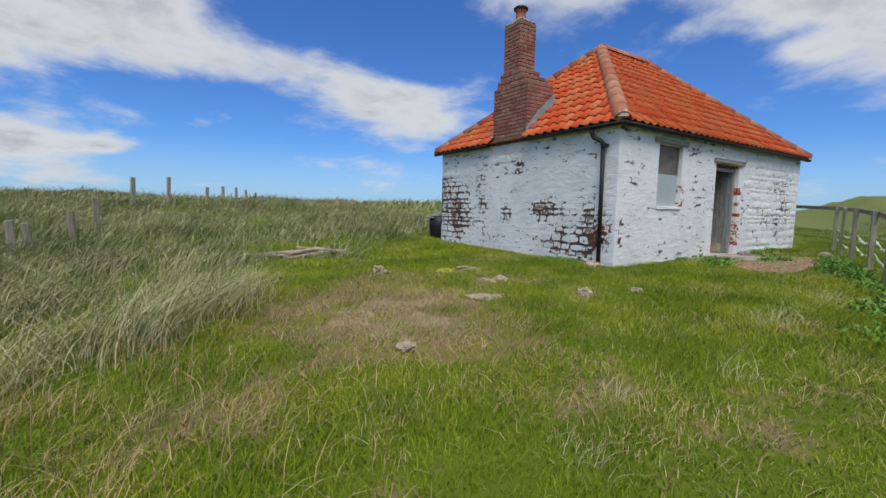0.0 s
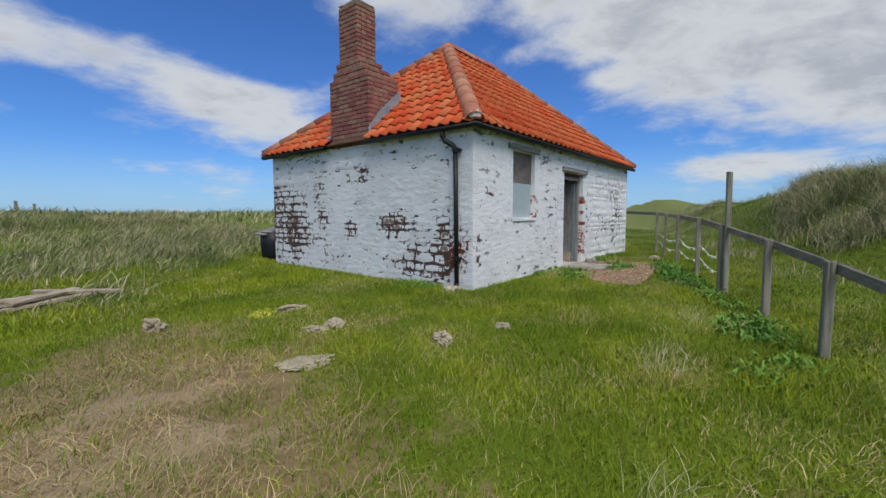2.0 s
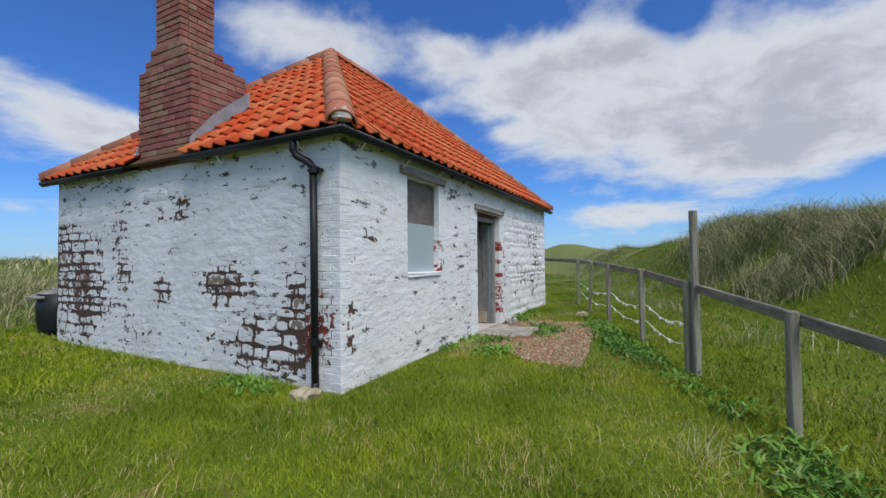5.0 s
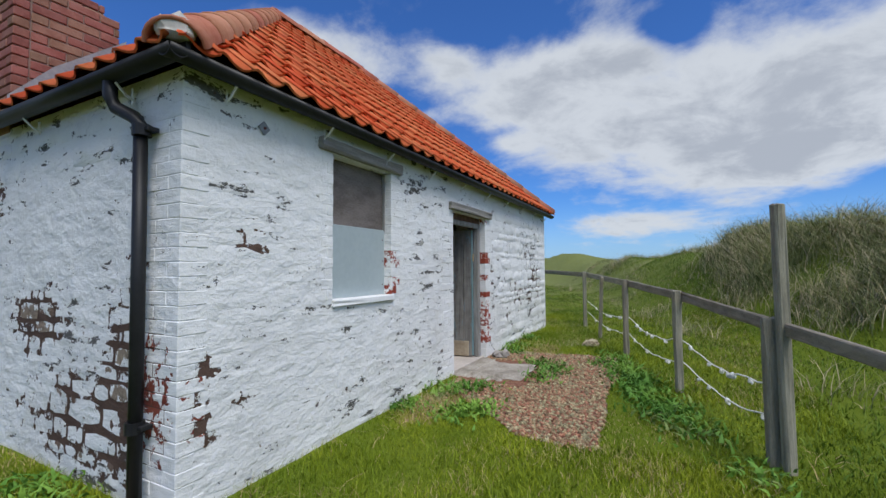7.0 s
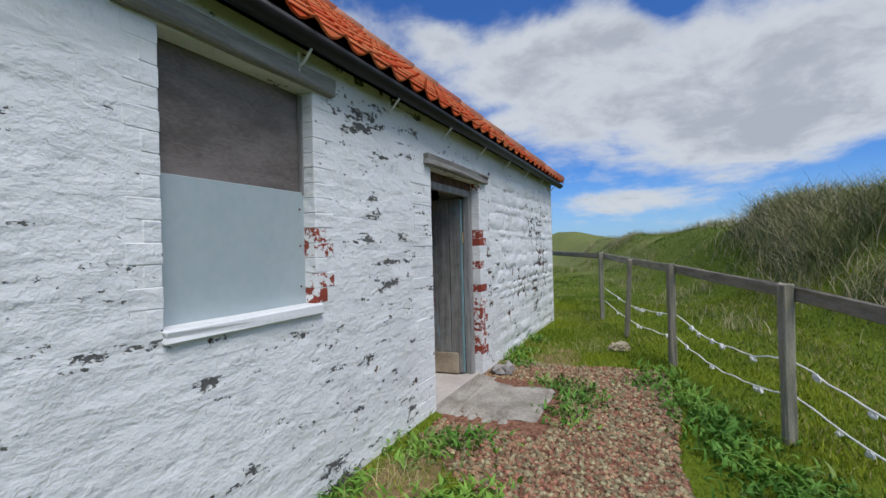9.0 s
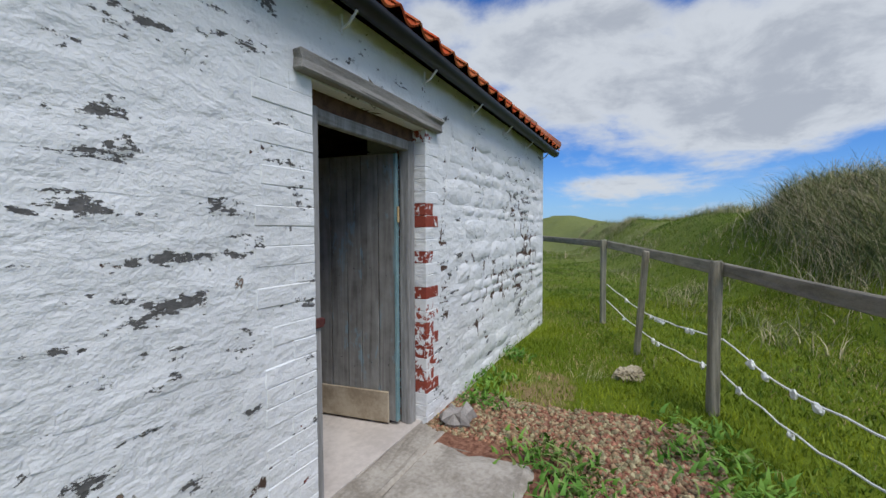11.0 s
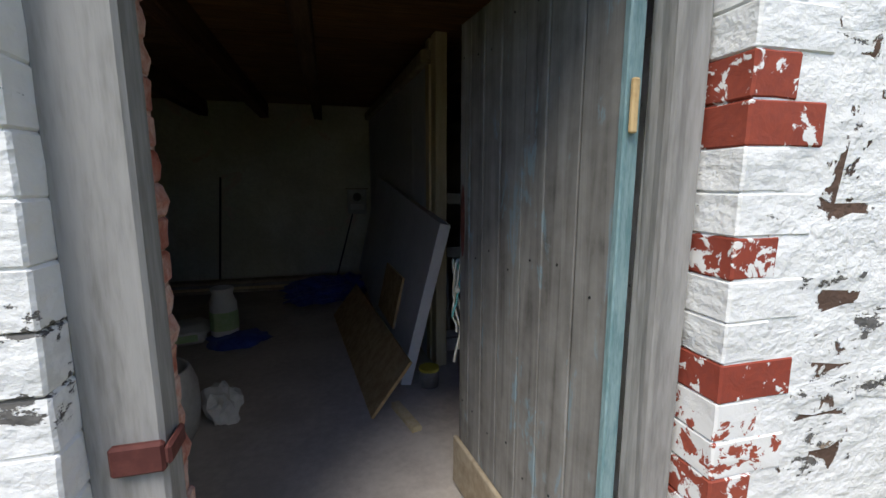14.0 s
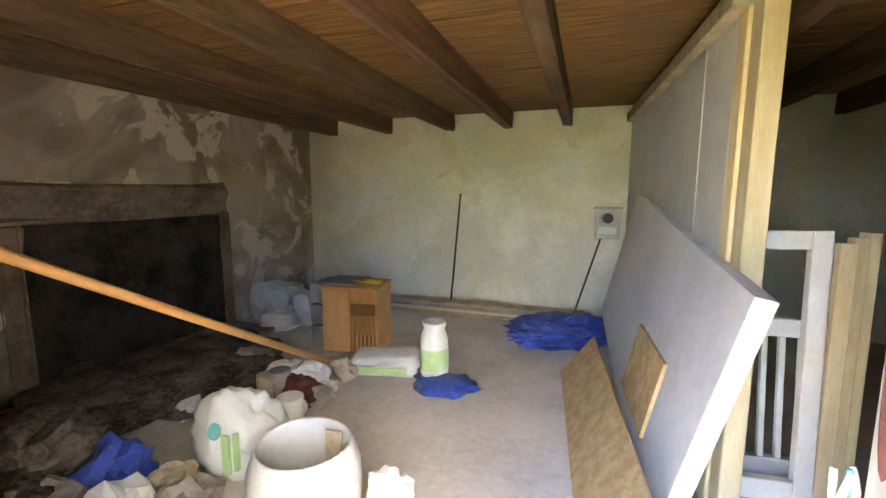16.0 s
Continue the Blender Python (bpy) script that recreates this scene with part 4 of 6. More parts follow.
def brick_shaft(x0, x1, y0, y1, z0, z1, parent, seed):
    """Courses of brick round a shaft; each brick shows its own edges."""
    rng = random.Random(seed)
    n = round((z1 - z0) / COURSE)
    for k in range(n):
        za, zb = z0 + k * (z1 - z0) / n + 0.005, z0 + (k + 1) * (z1 - z0) / n - 0.005
        odd = k % 2
        edges = []
        u = y0 + (0.11 if odd else 0.0)
        if odd:
            edges.append((y0, y0 + 0.10))
        while u < y1 - 0.02:
            edges.append((u, min(u + 0.218, y1)))
            u += 0.228
        for a, b in edges:
            if b - a > 0.03:
                off = rng.uniform(0, 0.006)
                brick_box((x0 + off, a, za), (x0 + off + 0.1, b, zb), M_CHIM, parent, rng.random())
        edges = []
        u = x0 + 0.115 + (0.0 if odd else 0.11)
        if not odd:
            edges.append((x0 + 0.112, x0 + 0.215))
        while u < x1 - 0.02:
            edges.append((u, min(u + 0.218, x1)))
            u += 0.228
        for a, b in edges:
            if b - a > 0.03:
                off = rng.uniform(0, 0.005)
                brick_box((a, y0 + off, za), (b, y0 + off + 0.09, zb), M_CHIM, parent, rng.random())
                brick_box((a, y1 - 0.09 - off, za), (b, y1 - off, zb), M_CHIM, parent, rng.random())


brick_shaft(CH[0] - 0.005, CH[1], CH[2], CH[3], 2.30, 3.52, chimney, 1)
brick_shaft(6.55, 7.16, 7.32, 8.20, 3.52, 3.675, chimney, 2)
brick_shaft(6.585, 7.11, 7.47, 8.15, 3.675, 3.83, chimney, 3)
brick_shaft(6.61, 7.06, 7.58, 8.085, 3.83, 4.82, chimney, 4)
part("cap", rough_box((6.62, 7.59, 4.82), (7.05, 8.075, 4.88), 0.02, 0.006, 2, 5), M_CEMENT, chimney, "cement flaunching")
pot = part("pot", lathe([(0.0, 0.0), (0.12, 0.0), (0.11, 0.02), (0.10, 0.22), (0.115, 0.235), (0.115, 0.27), (0.085, 0.27), (0.085, 0.05), (0.0, 0.05)], 20), M_HIP, chimney, "terracotta pot", True, m=Matrix.Translation((6.83, 7.83, 4.87)))
part("cowl", lathe([(0.0, 0.0), (0.15, 0.0), (0.155, 0.03), (0.12, 0.06), (0.0, 0.065)], 20), M_BLACK, pot, "dark pot cover", True, m=Matrix.Translation((0, 0, 0.27)))
for yy, s in ((CH[2], -1), (CH[3], 1)):
    bm = bmesh.new()
    sl = (RIDGE - 2.37) / (9.32 - XW + EAVE)
    pts = [(x, 2.37 + (x - XW + EAVE) * sl + dz) for x, dz in ((XW - 0.02, 0.03), (CH[1] + 0.05, 0.03), (CH[1] + 0.05, 0.24), (XW + 0.25, 0.22), (XW - 0.02, 0.12))]
    a = [bm.verts.new((px, yy + s * 0.003, pz)) for px, pz in pts]
    b = [bm.verts.new((px, yy + s * 0.012, pz)) for px, pz in pts]
    bm.faces.new(a)
    bm.faces.new(b[::-1])
    for k in range(5):
        bm.faces.new((a[k], b[k], b[(k + 1) % 5], a[(k + 1) % 5]))
    low = [bm.verts.new((px, yy + s * dd, pz)) for (px, pz), dd in ((pts[0], 0.012), (pts[1], 0.012), ((pts[1][0], pts[1][1] + 0.03), 0.08), ((pts[0][0], pts[0][1] + 0.03), 0.08))]
    bm.faces.new(low)
    bmesh.ops.recalc_face_normals(bm, faces=bm.faces[:])
    part("flashing", bm, M_LEAD, chimney, "grey lead flashing")

# ---- window and door openings ----
win = thing("window_1", "boarded window, grey-blue panel below dark damp plywood", "window", kind="structure")
lower_panel = part("lower_panel", boxes(((WIN[0] + 0.01, 5.125, 1.03), (8.45, 5.143, 1.61)), bevel=0.002), M_GREYPAINT, win, "pale grey-blue painted panel")
part("upper_panel", boxes(((WIN[0] + 0.01, 5.146, 1.58), (8.45, 5.16, 2.13)), bevel=0.002), M_PLY, win, "dark water-stained plywood")
part("frame_side", boxes(((8.415, 5.115, 1.60), (8.435, 5.145, 2.12)), bevel=0.003), M_FRAME, win)
part("lining", boxes(((WIN[0], 5.17, 1.0), (WIN[1], 5.2, 2.13)),), M_DARKWOOD, win)
part("window_sill", rough_box((WIN[0] - 0.005, 5.022, 0.975), (WIN[1] + 0.02, 5.18, 1.03), 0.008, 0.002, 1, 4), M_WHITEPAINT, win, "white-painted sill")
for k, z in enumerate((1.12, 1.33, 1.52)):
    part("screw", lathe([(0, 0), (0.006, 0), (0.005, 0.003), (0, 0.003)], 8), M_RUST, lower_panel, m=Matrix.Translation((8.395, 5.125, z)) @ Matrix.Rotation(radians(90), 4, "X"))
thing("window_lintel", "weathered grey timber lintel over the boarded window", "lintel", bm=rough_box((7.50, 5.005, 2.135), (8.57, 5.30, 2.225), 0.008, 0.004, 3, 6), mat=M_LINTEL)
thing("door_lintel", "weathered grey timber lintel over the doorway", "lintel", bm=rough_box((9.60, 5.0, 1.945), (10.88, 5.30, 2.035), 0.008, 0.004, 3, 7), mat=M_LINTEL)
doorframe = thing("door_frame", "bare weathered timber door frame", "door frame")
part("jamb", rough_box((9.70, 5.10, FLOOR), (9.80, 5.165, 1.86), 0.006, 0.002, 3, 1), M_FRAME, doorframe, "cracked grey jamb")
part("jamb", rough_box((10.63, 5.12, FLOOR), (10.70, 5.195, 1.86), 0.006, 0.002, 3, 2), M_FRAME, doorframe, "pale weathered jamb")
part("head", rough_box((9.80, 5.12, 1.80), (10.63, 5.165, 1.86), 0.006, 0.002, 3, 3), M_FRAME, doorframe)
part("packing", boxes(((9.71, 5.13, 1.862), (10.70, 5.29, 1.943)),), M_DARKWOOD, doorframe, "dark timber packing")
part("keep", boxes(((9.735, 5.086, 0.86), (9.803, 5.10, 0.905)), ((9.803, 5.086, 0.87), (9.812, 5.15, 0.90)), bevel=0.004), M_RUST, doorframe, "rusty latch keep")

# the door stands open into the room
HINGE = Vector((10.615, 5.20, 0.0))
OPEN = math.atan2(5.95 - 5.20, 10.525 - 10.615)
door = thing("door_1", "open ledged plank door with flaking turquoise paint", "door", kind="structure", m=Matrix.Translation(HINGE) @ Matrix.Rotation(OPEN, 4, "Z"))
DW, DB, DT = 0.765, 0.075, 1.785
planks = []
cuts = [0.0, 0.12, 0.245, 0.35, 0.475, 0.585, 0.685, DW]
for k in range(7):
    planks.append(part("plank", rough_box((cuts[k] + 0.003, -0.0, DB), (cuts[k + 1] - 0.003, 0.03, DT), 0.0025, 0.001, 1, 20 + k), M_DOOR, door))
part("edge_strip", boxes(((-0.010, -0.004, DB), (0.008, 0.034, DT)), bevel=0.003), M_TURQ, door, "bright turquoise painted edge")
part("kickboard", rough_box((0.05, 0.031, DB - 0.01), (0.78, 0.048, DB + 0.19), 0.004, 0.001, 1, 5), M_DRIFT, door, "nailed bottom board, part rusty brown")
for z in (0.35, 0.98, 1.6):
    part("ledge", boxes(((0.04, -0.028, z), (0.74, -0.001, z + 0.11)), bevel=0.004), M_DOOR, door)
rng = random.Random(3)
for z in (0.42, 1.02, 1.66):
    for plank, c in zip(planks, (0.06, 0.18, 0.30, 0.41, 0.53, 0.635, 0.725)):
        part("nail", lathe([(0, 0), (0.004, 0), (0.003, 0.002), (0, 0.0025)], 7), M_BLACK, plank, m=Matrix.Translation((c + rng.uniform(-0.01, 0.01), 0.030, z + rng.uniform(-0.02, 0.05))) @ Matrix.Rotation(radians(-90), 4, "X"))
part("latch_plate", lathe([(0.0, 0.0), (0.013, 0.0), (0.013, 0.002), (0.010, 0.004), (0.0, 0.004)], 16), M_RUST, door, "rusty pointed latch plate", m=Matrix.Translation((0.738, 0.030, 1.12)) @ Matrix.Diagonal((1.3, 1.0, 10.0, 1)) @ Matrix.Rotation(radians(-90), 4, "X"))
for z in (1.40,):
    part("hinge", boxes(((-0.024, 0.014, z - 0.05), (-0.013, 0.030, z + 0.05)), bevel=0.003), M_OSB, door, "pale packing piece at the hinge")
rope = thing("rope", "knotted cream rope with a teal strand hanging at the door edge", "rope")
R0 = door.matrix_basis @ Vector((0.775, 0.034, 0.97))
for k in range(4):
    rr = random.Random(k)
    pts = [R0 + Vector((rr.uniform(-0.004, 0.004) + 0.014 * math.sin(j * 0.5 + k * 1.7), 0.012 + rr.uniform(-0.004, 0.004) + 0.012 * math.sin(j * 0.7 + k * 2.1), -0.03 * j * (0.75 + 0.2 * k))) for j in range(11)]
    part("strand", tube(pts, 0.0045, 6), M_ROPE if k else M_TEAL, rope, "" if k else "teal cord", True)
part("knot", lump((0.013, 0.013, 0.018), 2, 0.5, 2), M_ROPE, rope, smooth=True, m=Matrix.Translation(R0 + Vector((0, 0.01, -0.13))))
tag_strip = thing("fly_strip", "curled white paper strip hanging from the door head", "paper strip")
bm = bmesh.new()
prev = None
for j in range(9):
    t = j / 8
    cx = 9.95 + 0.03 * math.sin(t * 3)
    pair = [bm.verts.new((cx + dx, 5.30 + 0.02 * math.sin(t * 4), 1.82 - 0.17 * t)) for dx in (-0.012, 0.012)]
    if prev:
        bm.faces.new((prev[0], prev[1], pair[1], pair[0]))
    prev = pair
bmesh.ops.solidify(bm, geom=bm.faces[:], thickness=0.0015)
part("strip", bm, M_WHITEEDGE, tag_strip)
doorstep = thing("doorstep", "broken pale concrete doorstep slab with a crumbling edge", "doorstep")
part("slab", rough_box((9.76, 4.28, -0.12), (10.50, 4.88, 0.062), 0.03, 0.010, 5, 9), M_STEP, doorstep)
part("threshold", rough_box((9.66, 4.88, -0.12), (10.68, 5.11, 0.046), 0.02, 0.008, 3, 10), M_STEP, doorstep, "worn concrete threshold")
for k in range(7):
    part("broken_piece", lump((0.05 + 0.012 * (k % 3), 0.04, 0.03), 2, 0.5, k + 50), M_STEP, doorstep, "loose broken lump", m=Matrix.Translation((9.70 + 0.05 * (k % 2), 4.5 + 0.06 * k, -0.005)))
thing("step_stone", "rough flat stone beside the doorstep", "stone", bm=rough_box((10.74, 4.80, -0.08), (10.96, 5.00, 0.12), 0.03, 0.02, 2, 19), mat=M_GREYSTONE)

# ---- fence ----
def fence_post(x, y, top, width, lean=(0.0, 0.0), label="weathered grey square fence post"):
    z = ground_at(x, y)
    h = top - z
    m = Matrix.Translation((x, y, z - 0.12)) @ Euler((lean[0], lean[1], 0.35)).to_matrix().to_4x4()
    bm = rough_box((-width / 2, -width / 2, 0), (width / 2, width / 2, h + 0.12), 0.008, 0.004, 3, int(x * 10))
    return thing("fence_post", label, "fence post", m, "fence posts", bm=bm, mat=M_POST)


POSTS = [(4.75, 0.80, 0.55), (6.05, 1.277, 0.694), (7.255, 1.70, 0.80), (8.64, 2.26, 0.925), (10.11, 2.75, 1.018), (11.70, 3.35, 1.083), (14.3, 4.314, 1.164), (17.2, 7.2, 1.3)]
for x, y, top in POSTS:
    fence_post(x, y, top, 0.066)
fence_post(13.0, 3.87, 1.12, 0.05, (0.0, -0.2), "thin leaning grey fence stake")
fence_post(8.578, 2.19, 1.653, 0.062, (0.0, 0.01), "tall grey marker post beside the fence")
for a, b in zip(POSTS, POSTS[1:]):
    p, q = Vector((a[0], a[1] - 0.055, a[2] - 0.058)), Vector((b[0], b[1] - 0.055, b[2] - 0.058))
    d = q - p
    bm = rough_box((0, -0.016, -0.043), (d.length + 0.02, 0.016, 0.043), 0.006, 0.003, 3, int(a[0] * 7))
    thing("fence_rail", "weathered grey timber top rail", "fence rail", Matrix.Translation(p) @ Vector((1, 0, 0)).rotation_difference(d.normalized()).to_matrix().to_4x4(), "fence rails", bm=bm, mat=M_RAIL)
rng = random.Random(12)
for a, b in zip(POSTS[3:7], POSTS[4:7]):
    for low in (0.30, 0.52):
        pts = []
        for j in range(13):
            t = j / 12
            pts.append((a[0] + (b[0] - a[0]) * t, a[1] + (b[1] - a[1]) * t - 0.05, (ground_at(a[0], a[1]) * (1 - t) + ground_at(b[0], b[1]) * t) + low - 0.09 * math.sin(math.pi * t) + rng.uniform(-0.012, 0.012)))
        line = thing("fence_rope", "slack frayed white rope strung between fence posts", "rope")
        part("cord", tube(pts, 0.006, 5), M_WOOL, line)
        for j in range(8 if low > 0.4 else 4):
            t = rng.uniform(0.08, 0.92)
            k = min(11, int(t * 12))
            c = Vector(pts[k]).lerp(Vector(pts[k + 1]), t * 12 - k)
            part("tuft", lump((rng.uniform(0.03, 0.07), 0.016, rng.uniform(0.012, 0.03)), 2, 0.7, j + low * 10), M_WOOL, line, "tuft of snagged fleece", m=Matrix.Translation(c - Vector((0, 0, 0.035))))
for k, (x, y, top) in enumerate(((-1.55, 9.3, 0.62), (-1.40, 9.4, 0.58), (-0.99, 10.2, 0.75), (-0.78, 11.4, 1.0))):
    fence_post(x, y, top, 0.09, (0.03, -0.04), "old bleached stump post in the marram")
rr = random.Random(5)
for k in range(7):
    x, y = -0.6 + k * 1.05 + (k > 1) * 0.6, 19.0 + k * 3.0
    fence_post(x, y, ground_at(x, y) + rr.uniform(0.8, 1.25), 0.12, (rr.uniform(-0.05, 0.05), rr.uniform(-0.05, 0.05)), "old grey post on the skyline")

# ---- loose things outdoors ----
def flat_stone(x, y, sx, sy, h, seed):
    bm = lump((sx * 1.1, sy * 1.1, h * 1.3), 4, 0.85, seed)
    thing("stone", "pale flat weathered stone bedded in turf", "stone", Matrix.Translation((x, y, ground_at(x, y) - h * 0.5)) @ Matrix.Rotation(seed, 4, "Z"), "flat stones in the turf", bm=bm, mat=M_ROCK)


for k, (x, y, sx, sy, h) in enumerate(((4.19, 5.17, 0.13, 0.08, 0.035), (3.95, 5.18, 0.12, 0.06, 0.025), (4.32, 6.16, 0.14, 0.07, 0.03), (4.48, 3.98, 0.11, 0.07, 0.05), (2.97, 6.45, 0.10, 0.07, 0.07), (3.39, 4.48, 0.20, 0.12, 0.02), (1.87, 3.55, 0.09, 0.06, 0.03), (5.18, 3.75, 0.06, 0.05, 0.03), (12.2, 3.9, 0.12, 0.08, 0.05))):
    flat_stone(x, y, sx, sy, h, k + 1)
pile = thing("driftwood_pile", "scatter of bleached driftwood boards in the grass", "driftwood pile")
for k in range(9):
    rr = random.Random(40 + k)
    x, y = 2.4 + rr.uniform(-0.6, 0.6), 9.05 + rr.uniform(-0.3, 0.3)
    m = Matrix.Translation((x, y, ground_at(x, y) + 0.03 + 0.02 * k * 0.5)) @ Euler((rr.uniform(-0.1, 0.1), rr.uniform(-0.1, 0.1), rr.uniform(-0.7, 0.7))).to_matrix().to_4x4()
    part("board", rough_box((-rr.uniform(0.3, 0.6), -0.06, -0.02), (rr.uniform(0.3, 0.6), 0.06, 0.02), 0.005, 0.006, 2, k), M_DRIFT, pile, m=m)
butt = thing("water_butt", "black plastic water butt behind the gable corner", "water butt", Matrix.Translation((6.74, 10.72, ground_at(6.74, 10.72) - 0.02)))
part("barrel", lathe([(0, 0), (0.26, 0), (0.29, 0.1), (0.31, 0.35), (0.30, 0.62), (0.27, 0.62), (0.27, 0.55), (0, 0.55)], 24), M_BLACK, butt, smooth=True)
part("lid_board", rough_box((-0.35, -0.05, 0.0), (0.35, 0.25, 0.03), 0.004, 0.003, 1, 3), M_GREYSTONE, butt, "grey board on top", m=Matrix.Translation((0, 0, 0.64)) @ Euler((0.0, -0.25, 0.3)).to_matrix().to_4x4())

# ---- fireplace and room ----
fire = thing("fireplace", "sooty fireplace, its depth painted black on a flat sheet, under a heavy stone lintel", "fireplace")
part("lintel", rough_box((IXW - 0.06, 6.80, 1.12), (IXW + 0.05, 8.47, 1.37), 0.02, 0.01, 4, 3), M_HEARTH, fire, "sooted stone lintel")
part("side", rough_box((IXW - 0.02, 8.40, FLOOR), (IXW + 0.03, 8.50, 1.12), 0.015, 0.008, 3, 4), M_HEARTH, fire)
part("side", rough_box((IXW - 0.02, 6.80, FLOOR), (IXW + 0.03, 6.92, 1.12), 0.015, 0.008, 3, 5), M_HEARTH, fire)
# flat sheet without a recess; its black paints in the opening's shade
part("opening", boxes(((IXW + 0.001, 6.92, FLOOR), (IXW + 0.009, 8.40, 1.12)),), M_SOOTSHADE, fire, "flat sooty sheet with the opening's shade painted in black")
part("hearth", rough_box((IXW + 0.01, 6.9, FLOOR), (IXW + 0.55, 8.45, FLOOR + 0.05), 0.01, 0.006, 3, 6), M_HEARTH, fire, "dusty hearth")

partition = thing("partition", "grey boarded stud partition with a pale corner post", "partition", Matrix.Translation((10.66, 7.06, 0)) @ Matrix.Rotation(radians(2.9), 4, "Z"), kind="structure")
part("panel", boxes(((0, 0.56, FLOOR), (0.025, 2.74, 1.97)), bevel=0.002), M_GREYBOARD, partition)
part("panel", boxes(((0.002, 0.19, FLOOR), (0.027, 0.55, 1.97)), bevel=0.002), M_GREYBOARD, partition, "pale narrow board")
part("post", rough_box((0.012, 0.0, FLOOR), (0.085, 0.10, 2.13), 0.004, 0.001, 1, 6), M_YELLOWWOOD, partition, "pale softwood post")
part("post_cover", boxes(((0.0, 0.105, FLOOR), (0.06, 0.185, 2.12)), bevel=0.003), M_YELLOWWOOD, partition, "pale planed stud")
part("head_rail", rough_box((-0.05, 0.1, 1.97), (0.05, 2.74, 2.05), 0.005, 0.003, 2, 8), M_DRIFT, partition, "dusty head rail")
for y in (0.9, 1.6, 2.3):
    part("stud", boxes(((0.028, y, FLOOR), (0.08, y + 0.06, 1.97)), bevel=0.003), M_DRIFT, partition)


def sheet(name, label, category, p0, p1, p2, thick, mat, edge=None, edge_label=""):
    """A board from three corners: p0-p1 the near edge, p0-p2 along its length."""
    p0, p1, p2 = Vector(p0), Vector(p1), Vector(p2)
    u, v = p1 - p0, p2 - p0
    n = u.cross(v).normalized()
    x, z = u.normalized(), n
    yv = z.cross(x)
    m = Matrix((x, yv, z)).transposed().to_4x4()
    m.translation = p0
    ob = thing(name, label, category, m)
    w_, l_ = u.length, v.dot(yv)
    lo, hi = (0, min(0, l_), 0), (w_, max(0, l_), thick)
    part("board", boxes((lo, hi), bevel=0.002), mat, ob)
    if edge:
        part("edge", boxes(((0, -0.004 if l_ > 0 else 0.0, 0.001), (w_, 0.0 if l_ > 0 else 0.004, thick - 0.001)),), edge, ob, edge_label)
    return ob


sheet("insulation_board", "thick grey insulation board with a white edge leaning on the partition", "insulation board", (10.405, 6.85, 0.06), (10.62, 6.74, 1.03), (10.25, 9.1, 0.06), -0.06, M_GREYBOARD, M_WHITEEDGE, "white foam edge")
sheet("strand_board", "large dusty strand board propped low against the insulation", "strand board", (10.20, 6.53, 0.055), (10.41, 6.55, 0.33), (10.03, 8.35, 0.055), -0.012, M_OSB)
sheet("strand_board", "small strand board offcut leaning on the insulation board", "strand board", (10.41, 7.22, 0.28), (10.485, 7.22, 0.62), (10.375, 7.75, 0.29), -0.012, M_OSB)
thing("timber_offcut", "short pale timber offcut lying on the floor", "timber offcut", bm=rough_box((-0.025, -0.14, 0), (0.025, 0.14, 0.03), 0.004, 0.002, 1, 3, Matrix.Translation((10.37, 6.49, FLOOR)) @ Matrix.Rotation(0.25, 4, "Z")), mat=M_YELLOWWOOD)
bucket = thing("paint_tin", "low grey tin with a yellow lid behind the boards", "tin", Matrix.Translation((10.57, 6.82, FLOOR)))
part("shell", lathe([(0, 0), (0.057, 0), (0.06, 0.1), (0, 0.1)], 20), M_GREYSTONE, bucket, smooth=True)
part("lid", lathe([(0, 0), (0.062, 0), (0.06, 0.015), (0, 0.017)], 20), M_YELLOW, bucket, "yellow lid", m=Matrix.Translation((0, 0, 0.1)))


def window_sash(x, y, w_, h, lean, label, mat, bars):
    """A loose glazed-out sash standing on its edge."""
    m = Matrix.Translation((x, y, FLOOR)) @ Euler((lean, 0, 0.08)).to_matrix().to_4x4()
    ob = thing("window_frame", label, "window frame", m, "loose window frames")
    for lo, hi in (((0, 0, 0), (0.07, 0.045, h)), ((w_ - 0.07, 0, 0), (w_, 0.045, h)), ((0.07, 0, h - 0.08), (w_ - 0.07, 0.045, h)), ((0.07, 0, 0), (w_ - 0.07, 0.045, 0.09))):
        part("bar", boxes((lo, hi), bevel=0.004), mat, ob)
    for b in range(bars):
        c = 0.07 + (w_ - 0.14) * (b + 1) / (bars + 1)
        part("glazing_bar", boxes(((c - 0.012, 0.008, 0.09), (c + 0.012, 0.036, h - 0.08)), bevel=0.003), mat, ob)


window_sash(10.70, 7.28, 0.38, 1.13, -0.06, "white-painted empty window frame leaning beyond the partition", M_WHITEPAINT, 0)
window_sash(10.74, 7.45, 0.42, 0.72, -0.12, "white barred sash leaning behind the boards", M_WHITEPAINT, 3)
for k in range(3):
    thing("timber_length", "pale sawn timber length standing upright", "timber length", Matrix.Translation((11.09 + 0.05 * k, 7.34 + 0.03 * k, FLOOR)) @ Euler((-0.05, 0.02, 0.1)).to_matrix().to_4x4(), "upright timber lengths",
          bm=boxes(((0, 0, 0), (0.06, 0.04, 1.08 + 0.02 * k)), bevel=0.003), mat=M_YELLOWWOOD)

